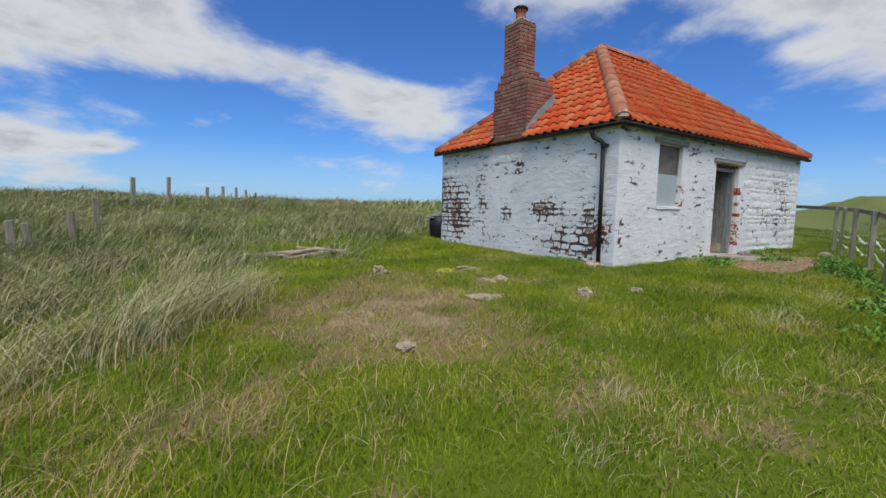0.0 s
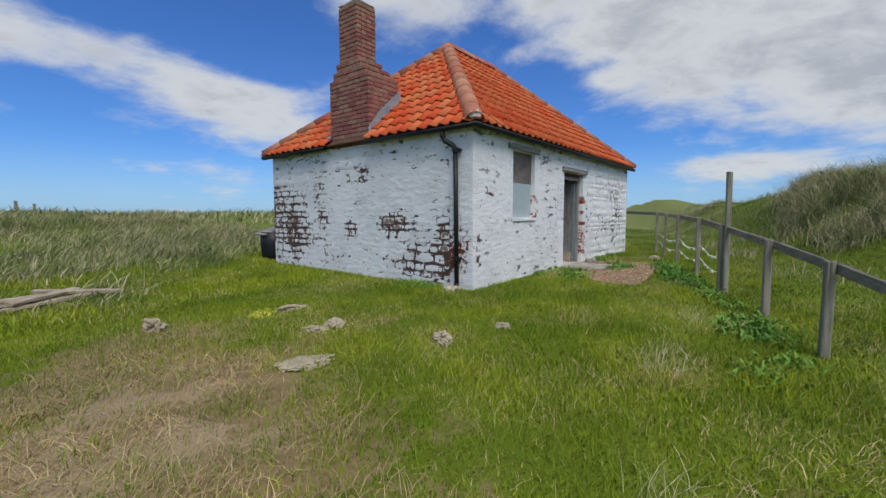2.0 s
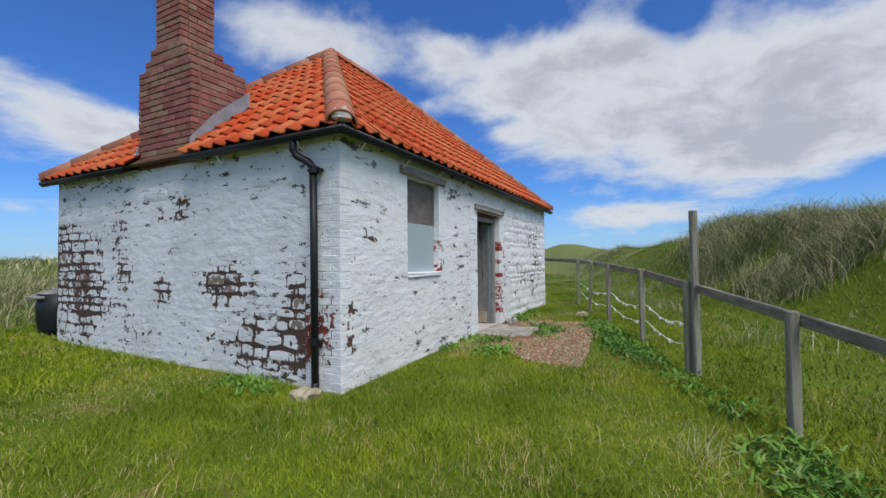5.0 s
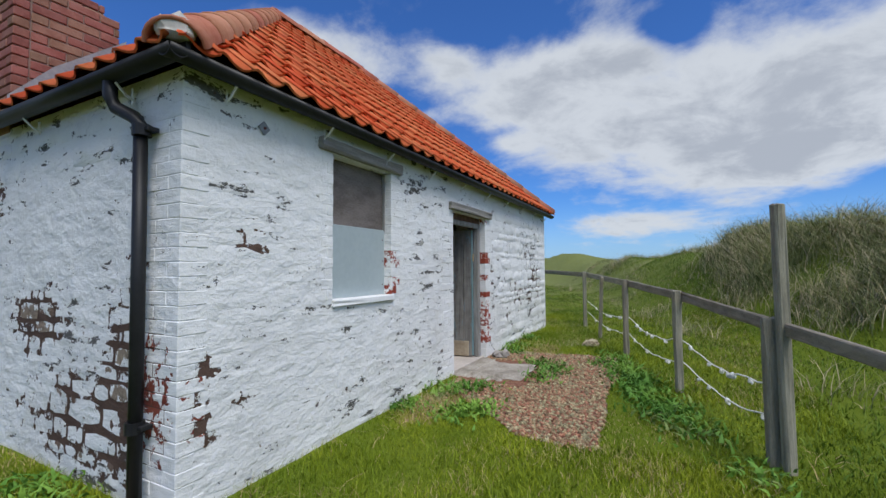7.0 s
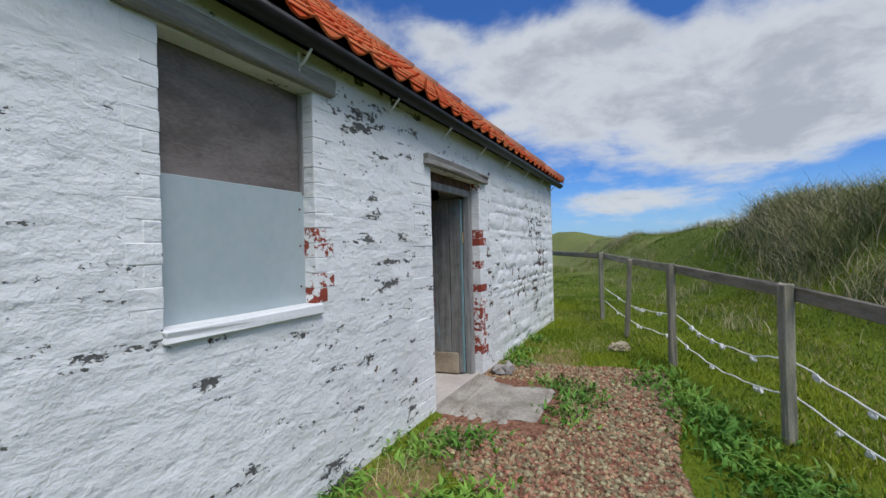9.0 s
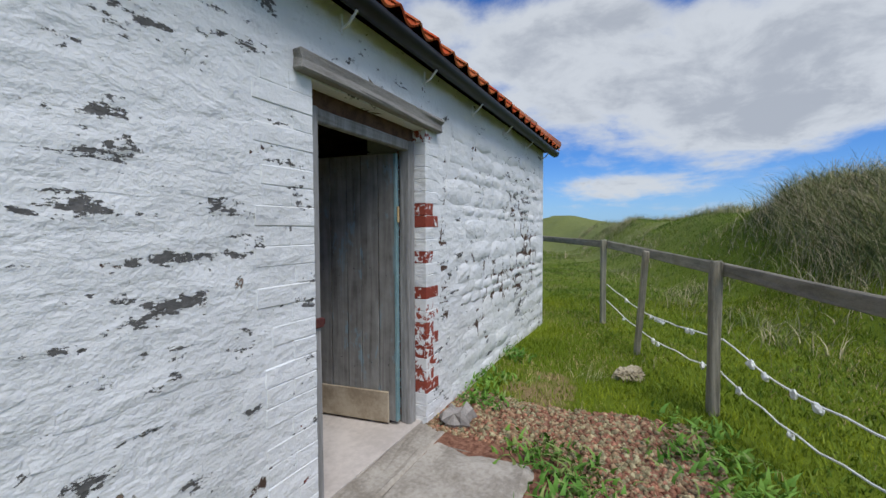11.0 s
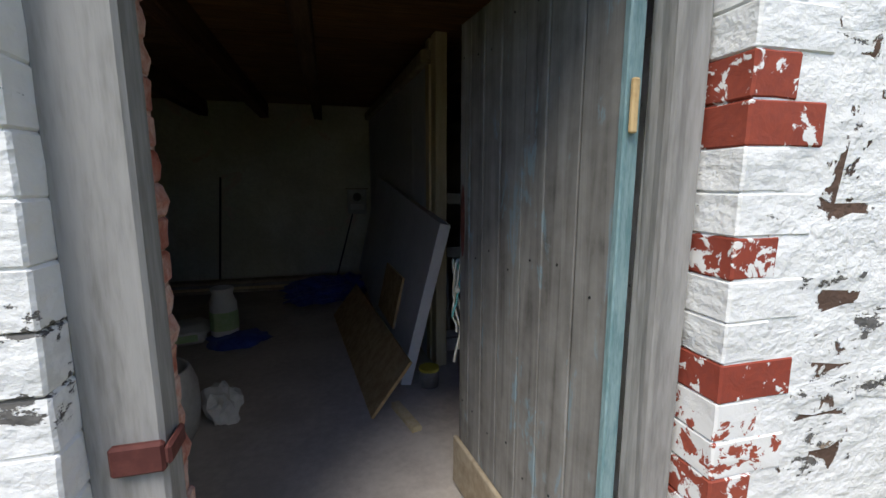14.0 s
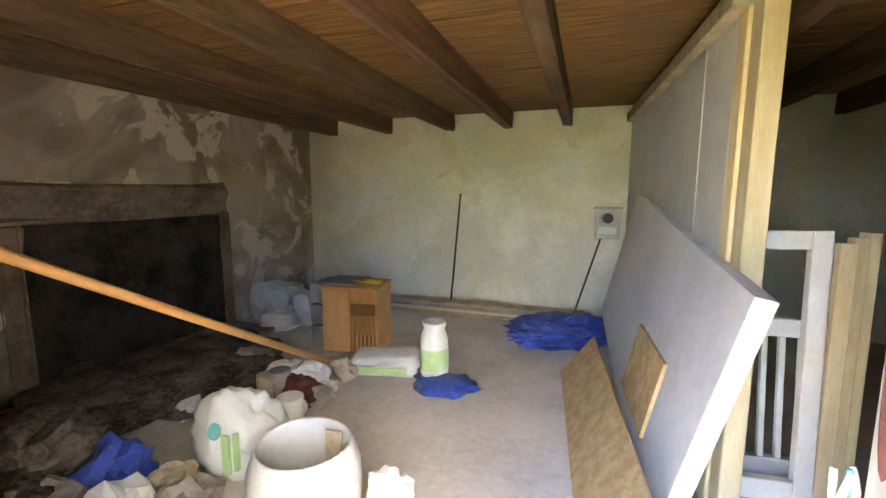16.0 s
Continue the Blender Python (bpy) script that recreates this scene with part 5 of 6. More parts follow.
cab = thing("cabinet", "small varnished pine cabinet with a slatted rack and clutter on top", "cabinet", Matrix.Translation((8.22, 8.12, FLOOR)) @ Matrix.Rotation(0.15, 4, "Z"))
part("side_panel", boxes(((0, 0, 0), (0.02, 0.36, 0.52)), bevel=0.003), M_ORANGE, cab)
part("side_panel", boxes(((0.43, 0, 0), (0.45, 0.36, 0.52)), bevel=0.003), M_ORANGE, cab)
part("top", boxes(((-0.01, -0.01, 0.52), (0.46, 0.37, 0.54)), bevel=0.003), M_ORANGE, cab)
part("door_panel", boxes(((0.022, -0.002, 0.02), (0.225, 0.016, 0.515)), bevel=0.003), M_ORANGE, cab)
part("shelf", boxes(((0.02, 0.01, 0.30), (0.43, 0.35, 0.315)), bevel=0.002), M_ORANGE, cab)
part("back", boxes(((0.02, 0.345, 0.0), (0.43, 0.358, 0.52)),), M_ORANGE, cab)
part("base", boxes(((0.02, 0.01, 0.02), (0.43, 0.34, 0.04)),), M_ORANGE, cab)
for k in range(6):
    part("slat", boxes(((0.24 + 0.033 * k, 0.0, 0.04), (0.252 + 0.033 * k, 0.014, 0.29)), bevel=0.002), M_ORANGE, cab)
thing("yellow_tool", "yellow-handled tool on the cabinet", "tool", bm=boxes(((8.5, 8.3, 0.595), (8.64, 8.34, 0.625)), ((8.38, 8.31, 0.598), (8.5, 8.33, 0.61)), bevel=0.004), mat=M_YELLOW)
thing("roofing_sheet", "dark thin sheet lying across the cabinet top", "sheet", bm=rough_box((8.15, 8.2, 0.592), (8.45, 8.5, 0.604), 0.002, 0.002, 1, 3), mat=M_GREYSTONE)
thing("crate", "grey plastic crate beside the cabinet", "crate", bm=boxes(((7.98, 8.3, FLOOR), (8.2, 8.6, 0.2)), ((7.98, 8.3, 0.215), (8.2, 8.6, 0.38)), ((7.98, 8.3, 0.395), (8.2, 8.6, 0.56)), bevel=0.006), mat=M_GREYSTONE)

sack = thing("plaster_sack", "white and green paper sack of plaster on the floor", "sack", Matrix.Translation((8.83, 7.98, FLOOR)) @ Matrix.Rotation(0.25, 4, "Z"))
part("bag", rough_box((-0.24, -0.15, 0), (0.24, 0.15, 0.13), 0.035, 0.008, 3, 4), M_WHITEPLAST, sack, smooth=True)
part("print", boxes(((-0.2, -0.156, 0.03), (0.18, -0.150, 0.08)),), M_GREEN, sack, "green printed band")
jug = thing("plastic_jug", "tall white plastic container with a cut top", "plastic container", Matrix.Translation((9.22, 7.93, FLOOR)))
part("body", lathe([(0, 0), (0.085, 0), (0.095, 0.02), (0.095, 0.30), (0.07, 0.37), (0.085, 0.41), (0.07, 0.42), (0.055, 0.37), (0.0, 0.36)], 12, 0.03), M_WHITEPLAST, jug, smooth=True)
part("label", lathe([(0.0965, 0.1), (0.099, 0.1), (0.099, 0.24), (0.0965, 0.24)], 12, 0.03), M_GREEN, jug, "pale printed label")
thing("blue_cloth", "crumpled bright blue cloth on the floor", "cloth", Matrix.Translation((9.32, 7.84, FLOOR - 0.01)), bm=lump((0.20, 0.13, 0.05), 3, 0.7, 3), mat=M_BLUE, smooth=True)
tarp = thing("tarpaulin", "crumpled blue tarpaulin heaped by the back wall", "tarpaulin", Matrix.Translation((10.0, 9.0, FLOOR - 0.01)) @ Matrix.Rotation(0.5, 4, "Z"), bm=lump((0.42, 0.24, 0.12), 4, 1.0, 7), mat=M_BLUE)
thing("blue_bag", "blue plastic bag among the rubbish", "bag", Matrix.Translation((8.38, 6.42, FLOOR - 0.01)), bm=lump((0.15, 0.13, 0.15), 3, 0.8, 9), mat=M_BLUE)

tub = thing("plastic_tub", "ribbed white tub with a tapered open top", "tub", Matrix.Translation((9.205, 6.55, FLOOR)))
part("wall", lathe([(0, 0), (0.155, 0), (0.19, 0.06), (0.205, 0.18), (0.20, 0.28), (0.175, 0.36), (0.168, 0.37), (0.16, 0.36), (0.185, 0.27), (0.188, 0.1), (0.15, 0.02), (0, 0.02)], 64, 0.012), M_TUB, tub, smooth=True)
part("board_piece", boxes(((0.02, 0.10, 0.1), (0.09, 0.115, 0.36)), bevel=0.002), M_DRIFT, tub, "brown board end standing inside")
part("tear", boxes(((-0.02, -0.207, 0.17), (-0.008, -0.2, 0.24)),), M_RUST, tub, "dark split")
thing("paper_bag", "scrunched white bag with black print", "bag", Matrix.Translation((9.47, 6.72, FLOOR - 0.005)), bm=lump((0.08, 0.095, 0.11), 3, 0.95, 5), mat=M_WHITEPLAST)
feed = thing("feed_bag", "bulging white plastic bag with a green and blue stripe", "bag", Matrix.Translation((8.66, 6.80, FLOOR - 0.01)))
part("bulk", lump((0.20, 0.16, 0.22), 4, 0.45, 11), M_WHITEPLAST, feed, smooth=True)
part("stripe", boxes(((0.06, -0.172, 0.08), (0.10, -0.155, 0.26)), ((0.115, -0.165, 0.10), (0.135, -0.14, 0.27)), bevel=0.003), M_GREEN, feed, "green printed stripes")
part("badge", lathe([(0, 0), (0.035, 0), (0.033, 0.006), (0, 0.006)], 16), M_TEAL, feed, "round blue badge", m=Matrix.Translation((0.03, -0.17, 0.27)) @ Matrix.Rotation(radians(70), 4, "X"))

# litter by the hearth
rng = random.Random(77)
for k in range(24):
    x, y = 8.30 + rng.uniform(-0.42, 0.42), 7.38 + rng.uniform(-0.38, 0.38)
    sz = rng.uniform(0.055, 0.12)
    mat = (M_WHITEPLAST, M_TUB, M_DRIFT, M_GREYSTONE, M_WHITEEDGE, M_RUST, M_WHITEPLAST)[k % 7]
    if k % 3 == 0:
        can = thing("tin_can", "dull dented tin on the rubbish heap", "tin", Matrix.Translation((x, y, FLOOR)) @ Euler((0.0, 0.0 if k % 2 else 1.5, k)).to_matrix().to_4x4(), "litter by the hearth")
        if not k % 2:
            can.location.z += sz * 0.62
        part("shell", lathe([(0, 0), (sz * 0.6, 0), (sz * 0.6, sz * 1.7), (sz * 0.55, sz * 1.72), (0, sz * 1.65)], 14), mat, can, smooth=True)
    else:
        thing("rubbish", "crumpled scrap on the rubbish heap", "rubbish", Matrix.Translation((x, y, FLOOR - 0.005)) @ Matrix.Rotation(k, 4, "Z"), "litter by the hearth", bm=lump((sz * 1.2, sz, sz * 0.9), 3, 0.7, k + 20), mat=mat)
for k, (x, y, sx, h) in enumerate(((7.25, 8.75, 0.20, 0.36), (7.62, 8.8, 0.13, 0.30), (7.45, 8.55, 0.16, 0.14))):
    thing("stone_block", "pale loose stone block stacked by the hearth", "stone block", bm=rough_box((-sx, -0.14, FLOOR), (sx, 0.14, FLOOR + h), 0.03, 0.02, 2, k, Matrix.Translation((x, y, 0)) @ Matrix.Rotation(0.2 * k, 4, "Z")), mat=M_CEMENT, group="loose stone blocks")
for k in range(4):
    rr = random.Random(k + 60)
    thing("rubbish_bag", "dusty brown heap of sacking", "sacking", Matrix.Translation((7.75 + rr.uniform(-0.3, 0.35), 6.2 + rr.uniform(-0.3, 0.3), FLOOR - 0.01)) @ Matrix.Rotation(k, 4, "Z"), "heaps of sacking", bm=lump((0.32, 0.2, 0.17), 3, 0.6, k + 30), mat=M_GREYSTONE)
carton = thing("cardboard_box", "torn open cardboard box with a blue print", "cardboard box", Matrix.Translation((8.86, 6.24, FLOOR)) @ Matrix.Rotation(0.5, 4, "Z"))
part("body", rough_box((-0.16, -0.12, 0.0), (0.16, 0.12, 0.17), 0.006, 0.008, 2, 5), M_OSB, carton)
part("flap", rough_box((-0.16, -0.005, 0.0), (0.16, 0.005, 0.14), 0.002, 0.006, 2, 8), M_WHITEPLAST, carton, "pale lifted flap", m=Matrix.Translation((0, -0.12, 0.165)) @ Matrix.Rotation(0.5, 4, "X"))
part("print", boxes(((0.158, -0.10, 0.02), (0.1665, 0.03, 0.15)),), M_TEAL, carton, "blue printed side")
for k, (x, y, s) in enumerate(((8.62, 6.30, 0.13), (8.72, 6.42, 0.10), (8.50, 6.20, 0.12), (8.55, 6.52, 0.09), (8.33, 6.22, 0.13))):
    thing("plastic_bag", "crumpled pale plastic bag in the litter", "bag", Matrix.Translation((x, y, FLOOR - 0.008)) @ Matrix.Rotation(k * 1.3, 4, "Z"), "crumpled bags", bm=lump((s * 1.3, s, s * 0.9), 3, 0.9, k + 140), mat=(M_WHITEPLAST, M_GREYSTONE, M_WHITEEDGE, M_DRIFT, M_GREYSTONE)[k])

heap = thing("soot_heap", "dark heap of soot and rubble before the hearth", "heap", Matrix.Translation((7.6, 7.35, FLOOR - 0.02)), bm=lump((0.55, 0.75, 0.12), 4, 0.6, 61), mat=M_DARKHEAP)
thing("soot_heap", "brown heap of fallen plaster and sacking", "heap", Matrix.Translation((7.95, 6.25, FLOOR - 0.02)), bm=lump((0.36, 0.34, 0.2), 4, 0.75, 62), mat=M_DARKHEAP)
# planks along the back wall, broom pole and meter
for k in range(7):
    rr = random.Random(k + 90)
    z = FLOOR + 0.032 * (k // 2)
    thing("plank", "long dusty plank stacked along the back wall", "plank", bm=rough_box((7.7 + rr.uniform(-0.15, 0.2), 9.45 + 0.16 * (k % 2), z), (10.1 + rr.uniform(-0.2, 0.1), 9.60 + 0.16 * (k % 2), z + 0.03), 0.004, 0.002, 2, k), mat=(M_DRIFT, M_GREYSTONE, M_YELLOWWOOD)[k % 3], group="stacked planks")
thing("broom_pole", "thin dark pole leaning on the back wall", "pole", bm=tube([(8.81, 9.62, 0.17), (8.86, 9.79, 1.30)], 0.011, 8), mat=M_BLACK)
thing("shovel_handle", "long varnished wooden handle leaning across the room", "handle", bm=tube([(8.56, 7.80, 0.12), (8.52, 6.9, 0.66), (8.50, 5.62, 1.43)], 0.021, 12), mat=M_ORANGE, smooth=True)
thing("iron_bar", "thin dark bar leaning in the corner", "bar", bm=tube([(10.05, 9.2, 0.12), (10.32, 9.79, 0.95)], 0.008, 6), mat=M_BLACK)
meter = thing("meter_box", "old grey electric meter box on the back wall", "meter box", Matrix.Translation((10.24, 9.79, 0.87)))
meter_case = part("case", boxes(((0, -0.09, 0), (0.22, 0.018, 0.29)), bevel=0.01), M_TUB, meter)
part("window", boxes(((0.03, -0.095, 0.05), (0.19, -0.088, 0.12)), bevel=0.002), M_WHITEPLAST, meter_case, "pale meter face")
part("dial", lathe([(0, 0), (0.05, 0), (0.048, 0.012), (0, 0.012)], 18), M_BLACK, meter_case, "dark dial", m=Matrix.Translation((0.11, -0.09, 0.2)) @ Matrix.Rotation(radians(90), 4, "X"))
part("shelf", boxes(((-0.02, -0.09, 0.29), (0.24, 0.01, 0.305)), bevel=0.003), M_DRIFT, meter)

# ---- grass, weeds and shingle ----
def blade_mesh(name, label, pos, tall, wide, lean, mat, rows, category="grass", wind=False):
    """Many tapered blades, bent over, in one object."""
    r = np.random.RandomState(len(pos))
    n = len(pos)
    face, bend = r.uniform(0, 6.283, n), (r.normal(-0.5, 1.25, n) if wind else r.uniform(0, 6.283, n))
    side = np.stack([np.cos(face), np.sin(face), np.zeros(n)], 1) * (wide * 0.5)[:, None]
    over = np.stack([np.cos(bend), np.sin(bend), np.zeros(n)], 1) * (tall * lean)[:, None]
    verts, faces = [], []
    for k in range(rows):
        t = k / rows
        c = pos + over * (t ** 2) + np.array([0, 0, 1.0]) * (tall * (t - 0.35 * lean * t * t))[:, None]
        verts += [c - side * (1 - t * 0.8), c + side * (1 - t * 0.8)]
    tip = pos + over + np.array([0, 0, 1.0]) * (tall * (1 - 0.35 * lean))[:, None]
    allv = np.stack(verts + [tip], 1).reshape(-1, 3)
    per = 2 * rows + 1
    base = np.arange(n)[:, None] * per
    tri = []
    for k in range(rows - 1):
        a = 2 * k
        tri += [base + np.array([[a, a + 1, a + 3]]), base + np.array([[a, a + 3, a + 2]])]
    tri.append(base + np.array([[per - 3, per - 2, per - 1]]))
    me = bulk_mesh(name, allv, np.concatenate(tri), mat)
    return tagged(new(name, me), label, category, kind="stuff")


def clear(x, y):
    """True where turf grows: not on the cottage, shingle or doorstep."""
    house = (x > XW - 0.02) & (x < XE + 0.02) & (y > YS - 0.02) & (y < YN + 0.02)
    return ~house & ~shingle(x, y) & ~((x > 9.58) & (x < 10.64) & (y > 4.2) & (y < 5.1))


def shingle(x, y):
    edge = 0.14 * ripple(x, y, 4.0, 31)
    near = 3.32 + 0.03 * (x - 9) + edge
    return (y > near) & (y < 5.0 + edge) & (x > 8.35 + 0.9 * np.abs(y - 3.9) * (y > 3.9) + edge) & (x < 11.35 + edge)


def on_ground(x, y, sink=0.01):
    return np.stack([x, y, height(x, y) - sink], 1)


def straw_zone(x, y):
    total = 0.0
    for (wx, wy), (rx, ry), k in WORN:
        total = total + 2.6 * k * smooth(1.35, 0.1, np.hypot((x - wx) / rx, (y - wy) / ry))
    return np.clip(total + 0.45 * ripple(x, y, 2.1, 41) + 0.2 * ripple(x, y, 6.0, 42) - 0.08, 0, 1)


R = np.random.RandomState(11)
n = 330000
x = np.concatenate([R.uniform(-2.5, 8.5, n), R.uniform(8.0, 16.5, n // 4)])
y = np.concatenate([R.uniform(0.2, 7.5, n), R.uniform(1.6, 5.4, n // 4)])
keep = clear(x, y) & (R.uniform(0, 1, len(x)) > 0.93 * straw_zone(x, y)) & (R.uniform(0, 1, len(x)) < smooth(-2.6, -1.0, x) * smooth(0.1, 1.3, y + 0.2 * np.maximum(0, x - 3)))
x, y = x[keep], y[keep]
lush = np.clip(0.35 + 0.9 * ripple(x, y, 1.5, 61) + 0.6 * ripple(x, y, 4.2, 62), 0, 1)
tallness = 0.03 + 0.035 * R.uniform(0, 1, len(x)) ** 2 + 0.075 * lush * R.uniform(0.5, 1, len(x))
blade_mesh("turf", "short bright green turf", on_ground(x, y), tallness, R.uniform(0.004, 0.009, len(x)), R.uniform(0.15, 0.9, len(x)), M_LAWN, 2)
x, y = R.uniform(-1.5, 6.6, 60000), R.uniform(7.2, 11.2, 60000)
blade_mesh("gable_turf", "short green turf beside the gable", on_ground(x, y), R.uniform(0.04, 0.10, len(x)), R.uniform(0.008, 0.016, len(x)), R.uniform(0.15, 0.9, len(x)), M_LAWN, 2)
x, y = R.uniform(-2.5, 9.0, 150000), R.uniform(0.5, 8.0, 150000)
keep = clear(x, y) & (R.uniform(0, 1, len(x)) < (0.1 + 0.6 * (ripple(x, y, 5.0, 44) > -0.1)) * straw_zone(x, y))
x, y = x[keep], y[keep]
blade_mesh("withered_grass", "flattened withered straw in the worn turf", on_ground(x, y), R.uniform(0.04, 0.17, len(x)), R.uniform(0.003, 0.008, len(x)), R.uniform(0.9, 2.1, len(x)), M_STRAW, 2)
STRAW_X, STRAW_Y = R.uniform(-0.5, 5.5, 300), R.uniform(1.0, 6.8, 300)
STRAW_KEEP = straw_zone(STRAW_X, STRAW_Y) > R.uniform(0.25, 1.0, 300)


def tufts(name, label, cx, cy, blades, spread, tall, wide, rows, mat=None):
    r = np.random.RandomState(len(cx) + blades)
    px = np.repeat(cx, blades) + r.normal(0, spread, len(cx) * blades)
    py = np.repeat(cy, blades) + r.normal(0, spread, len(cx) * blades)
    size = np.repeat(r.uniform(0.7, 1.25, len(cx)), blades)
    ok = clear(px, py)
    px, py, size = px[ok], py[ok], size[ok]
    blade_mesh(name, label, on_ground(px, py, 0.02), tall * size * r.uniform(0.5, 1.1, len(px)), np.full(len(px), wide) * r.uniform(0.7, 1.3, len(px)), r.uniform(0.3, 1.35, len(px)), mat or M_MARRAM, rows, wind=True)


tufts("straw_tufts", "bent straw tufts scattered over the worn turf", STRAW_X[STRAW_KEEP], STRAW_Y[STRAW_KEEP], 30, 0.08, 0.20, 0.004, 3, M_STRAW)
x, y = R.uniform(-0.5, 8.0, 420), R.uniform(0.8, 6.0, 420)
tufts("grass_tufts", "longer green grass tufts standing in the turf", x, y, 40, 0.09, 0.15, 0.005, 3, M_LAWN)
tufts("dry_tufts", "pale dry seeding tufts in the turf", np.array([4.8, 4.9, 5.1, 2.5, 11.0, 10.9, 11.15, 12.0, 1.9, 3.4, 6.6, 8.75]), np.array([2.3, 2.2, 2.35, 2.2, 4.86, 4.75, 4.7, 4.2, 1.9, 1.9, 2.3, 4.8]), 60, 0.07, 0.22, 0.004, 3, M_CLUMP)
# the big clumps beside the track, then the hummocks to the north and the dune
cx = np.array([0.35, 0.7, 0.95, 0.1, -0.4, 0.2, 0.75, -1.2, -0.3, 0.4, -1.7, -0.9, -0.6, 0.6])
cy = np.array([5.1, 5.3, 5.7, 4.7, 4.9, 5.6, 6.2, 5.4, 6.4, 6.9, 6.2, 7.0, 4.3, 5.8])
tufts("marram_clump", "tall pale marram clumps bending over beside the track", cx, cy, 330, 0.19, 0.64, 0.0065, 5, M_CLUMP)
tufts("flattened_marram", "laid-over straw and marram beside the track", R.uniform(-1.6, 0.7, 70), R.uniform(2.6, 4.9, 70), 45, 0.12, 0.26, 0.005, 3, M_STRAW)
x, y = R.uniform(-14, 9.0, 3400), R.uniform(5.5, 26, 3400)
keep = (y > 8.0 + 0.8 * ripple(x, y, 0.8, 71)) | (x < -0.5)
keep &= ~((x > 1.6) & (y < 8.3 + 0.5 * ripple(x, y, 1.0, 72)))
keep &= ~((x > 3.5) & (y < 10.4 + 0.4 * ripple(x, y, 1.0, 73)))
keep &= ~((x > 6.0) & (y < 11.4))
keep &= R.uniform(0, 1, 3400) < 0.8 + 0.9 * ripple(x, y, 1.0, 91)
tall_side = ripple(x, y, 1.0, 91) > 0.12
tufts("marram_field", "rough marram grass over low hummocks", x[keep & ~tall_side], y[keep & ~tall_side], 75, 0.25, 0.36, 0.015, 3)
tufts("marram_hummocks", "taller marram standing on the hummocks", x[keep & tall_side], y[keep & tall_side], 90, 0.22, 0.48, 0.013, 4)
x, y = R.uniform(-50, 40, 4200), R.uniform(20, 75, 4200)
tufts("marram_distance", "far marram grass on the links", x, y, 16, 0.6, 0.6, 0.07, 2)
x = R.uniform(7, 34, 2600)
s = R.uniform(1.2, 7.5, 2600)
y = 1.26 + 0.362 * (x - 6.03) - s / 0.94
keep = R.uniform(0, 1, 2600) < 0.03 + 0.95 * smooth(3.3, 4.6, s) * (0.16 + 0.84 * smooth(12.5, 15.5, x)) * (0.2 + 1.5 * ripple(x, y, 0.9, 81))
tufts("dune_grass", "long marram on the dune bank", x[keep], y[keep], 75, 0.26, 0.42, 0.011, 3, M_DUNE)
x = R.uniform(13.0, 19.5, 230)
s = R.uniform(3.2, 5.6, 230)
keep = ripple(x, s, 1.7, 95) > -0.08
x, s = x[keep], s[keep]
tufts("dune_clumps", "big overhanging marram clumps on the dune crest", x, 1.26 + 0.362 * (x - 6.03) - s / 0.94, 150, 0.27, 0.72, 0.011, 4, M_DUNE)
x = R.uniform(6, 32, 90000)
s = R.uniform(-0.4, 5.5, 90000)
y = 1.26 + 0.362 * (x - 6.03) - s / 0.94
keep = clear(x, y)
blade_mesh("bank_turf", "green turf below the dune bank", on_ground(x, y)[keep], R.uniform(0.04, 0.10, keep.sum()), R.uniform(0.008, 0.018, keep.sum()), R.uniform(0.2, 1.0, keep.sum()), M_BANK, 2)


def weeds(name, label, spots, leaves, spread, size, mat):
    """Low broad-leaved plants: short wide blades."""
    r = np.random.RandomState(len(spots))
    cx, cy = np.array([p[0] for p in spots]), np.array([p[1] for p in spots])
    px = np.repeat(cx, leaves) + r.normal(0, spread, len(cx) * leaves)
    py = np.repeat(cy, leaves) + r.normal(0, spread, len(cx) * leaves)
    blade_mesh(name, label, on_ground(px, py, 0.0) + np.stack([0 * px, 0 * px, r.uniform(0, size * 0.8, len(px))], 1), r.uniform(0.5, 1.2, len(px)) * size, r.uniform(0.25, 0.5, len(px)) * size, r.uniform(0.5, 1.6, len(px)), mat, 3, "weeds")


weeds("wall_weeds", "leafy green weeds along the foot of the wall", [(9.15, 4.75), (9.0, 4.85), (9.3, 4.6), (6.2, 5.7), (6.3, 5.9), (6.25, 6.1), (9.95, 4.1), (10.3, 4.05), (8.5, 4.95), (8.6, 4.4), (8.5, 4.5), (8.7, 4.3), (10.55, 4.1), (10.6, 4.3), (11.2, 4.85), (11.6, 4.9), (12.3, 4.92)], 110, 0.10, 0.07, M_WEED)
weeds("fence_weeds", "leafy nettles and weeds along the fence", [(9.0 + 0.17 * k + 0.15 * math.sin(k * 3.1), 2.72 + 0.06 * k + 0.14 * math.sin(k * 1.7)) for k in range(13)] + [(6.2 + 0.11 * k, 1.62 + 0.30 * abs(math.sin(k * 2.3))) for k in range(8)] + [(8.4, 2.4), (8.0, 2.25), (11.3, 3.5), (9.3, 2.95), (9.6, 3.05), (10.0, 3.1), (10.3, 3.15), (8.9, 2.6), (7.6, 2.0), (5.2, 1.6), (5.6, 1.5)], 75, 0.11, 0.075, M_WEED)
blob = [(3.98 + 0.1 * math.sin(k * 2.4), 6.22 + 0.09 * math.cos(k * 1.9)) for k in range(6)]
M_FLOWER = blades_material("yellow stonecrop", (0.55, 0.55, 0.04), (0.70, 0.66, 0.08), (0.2, 0.3, 0.05), 0.8)
weeds("stonecrop", "mat of yellow-flowered stonecrop in the turf", blob, 60, 0.06, 0.03, M_FLOWER)

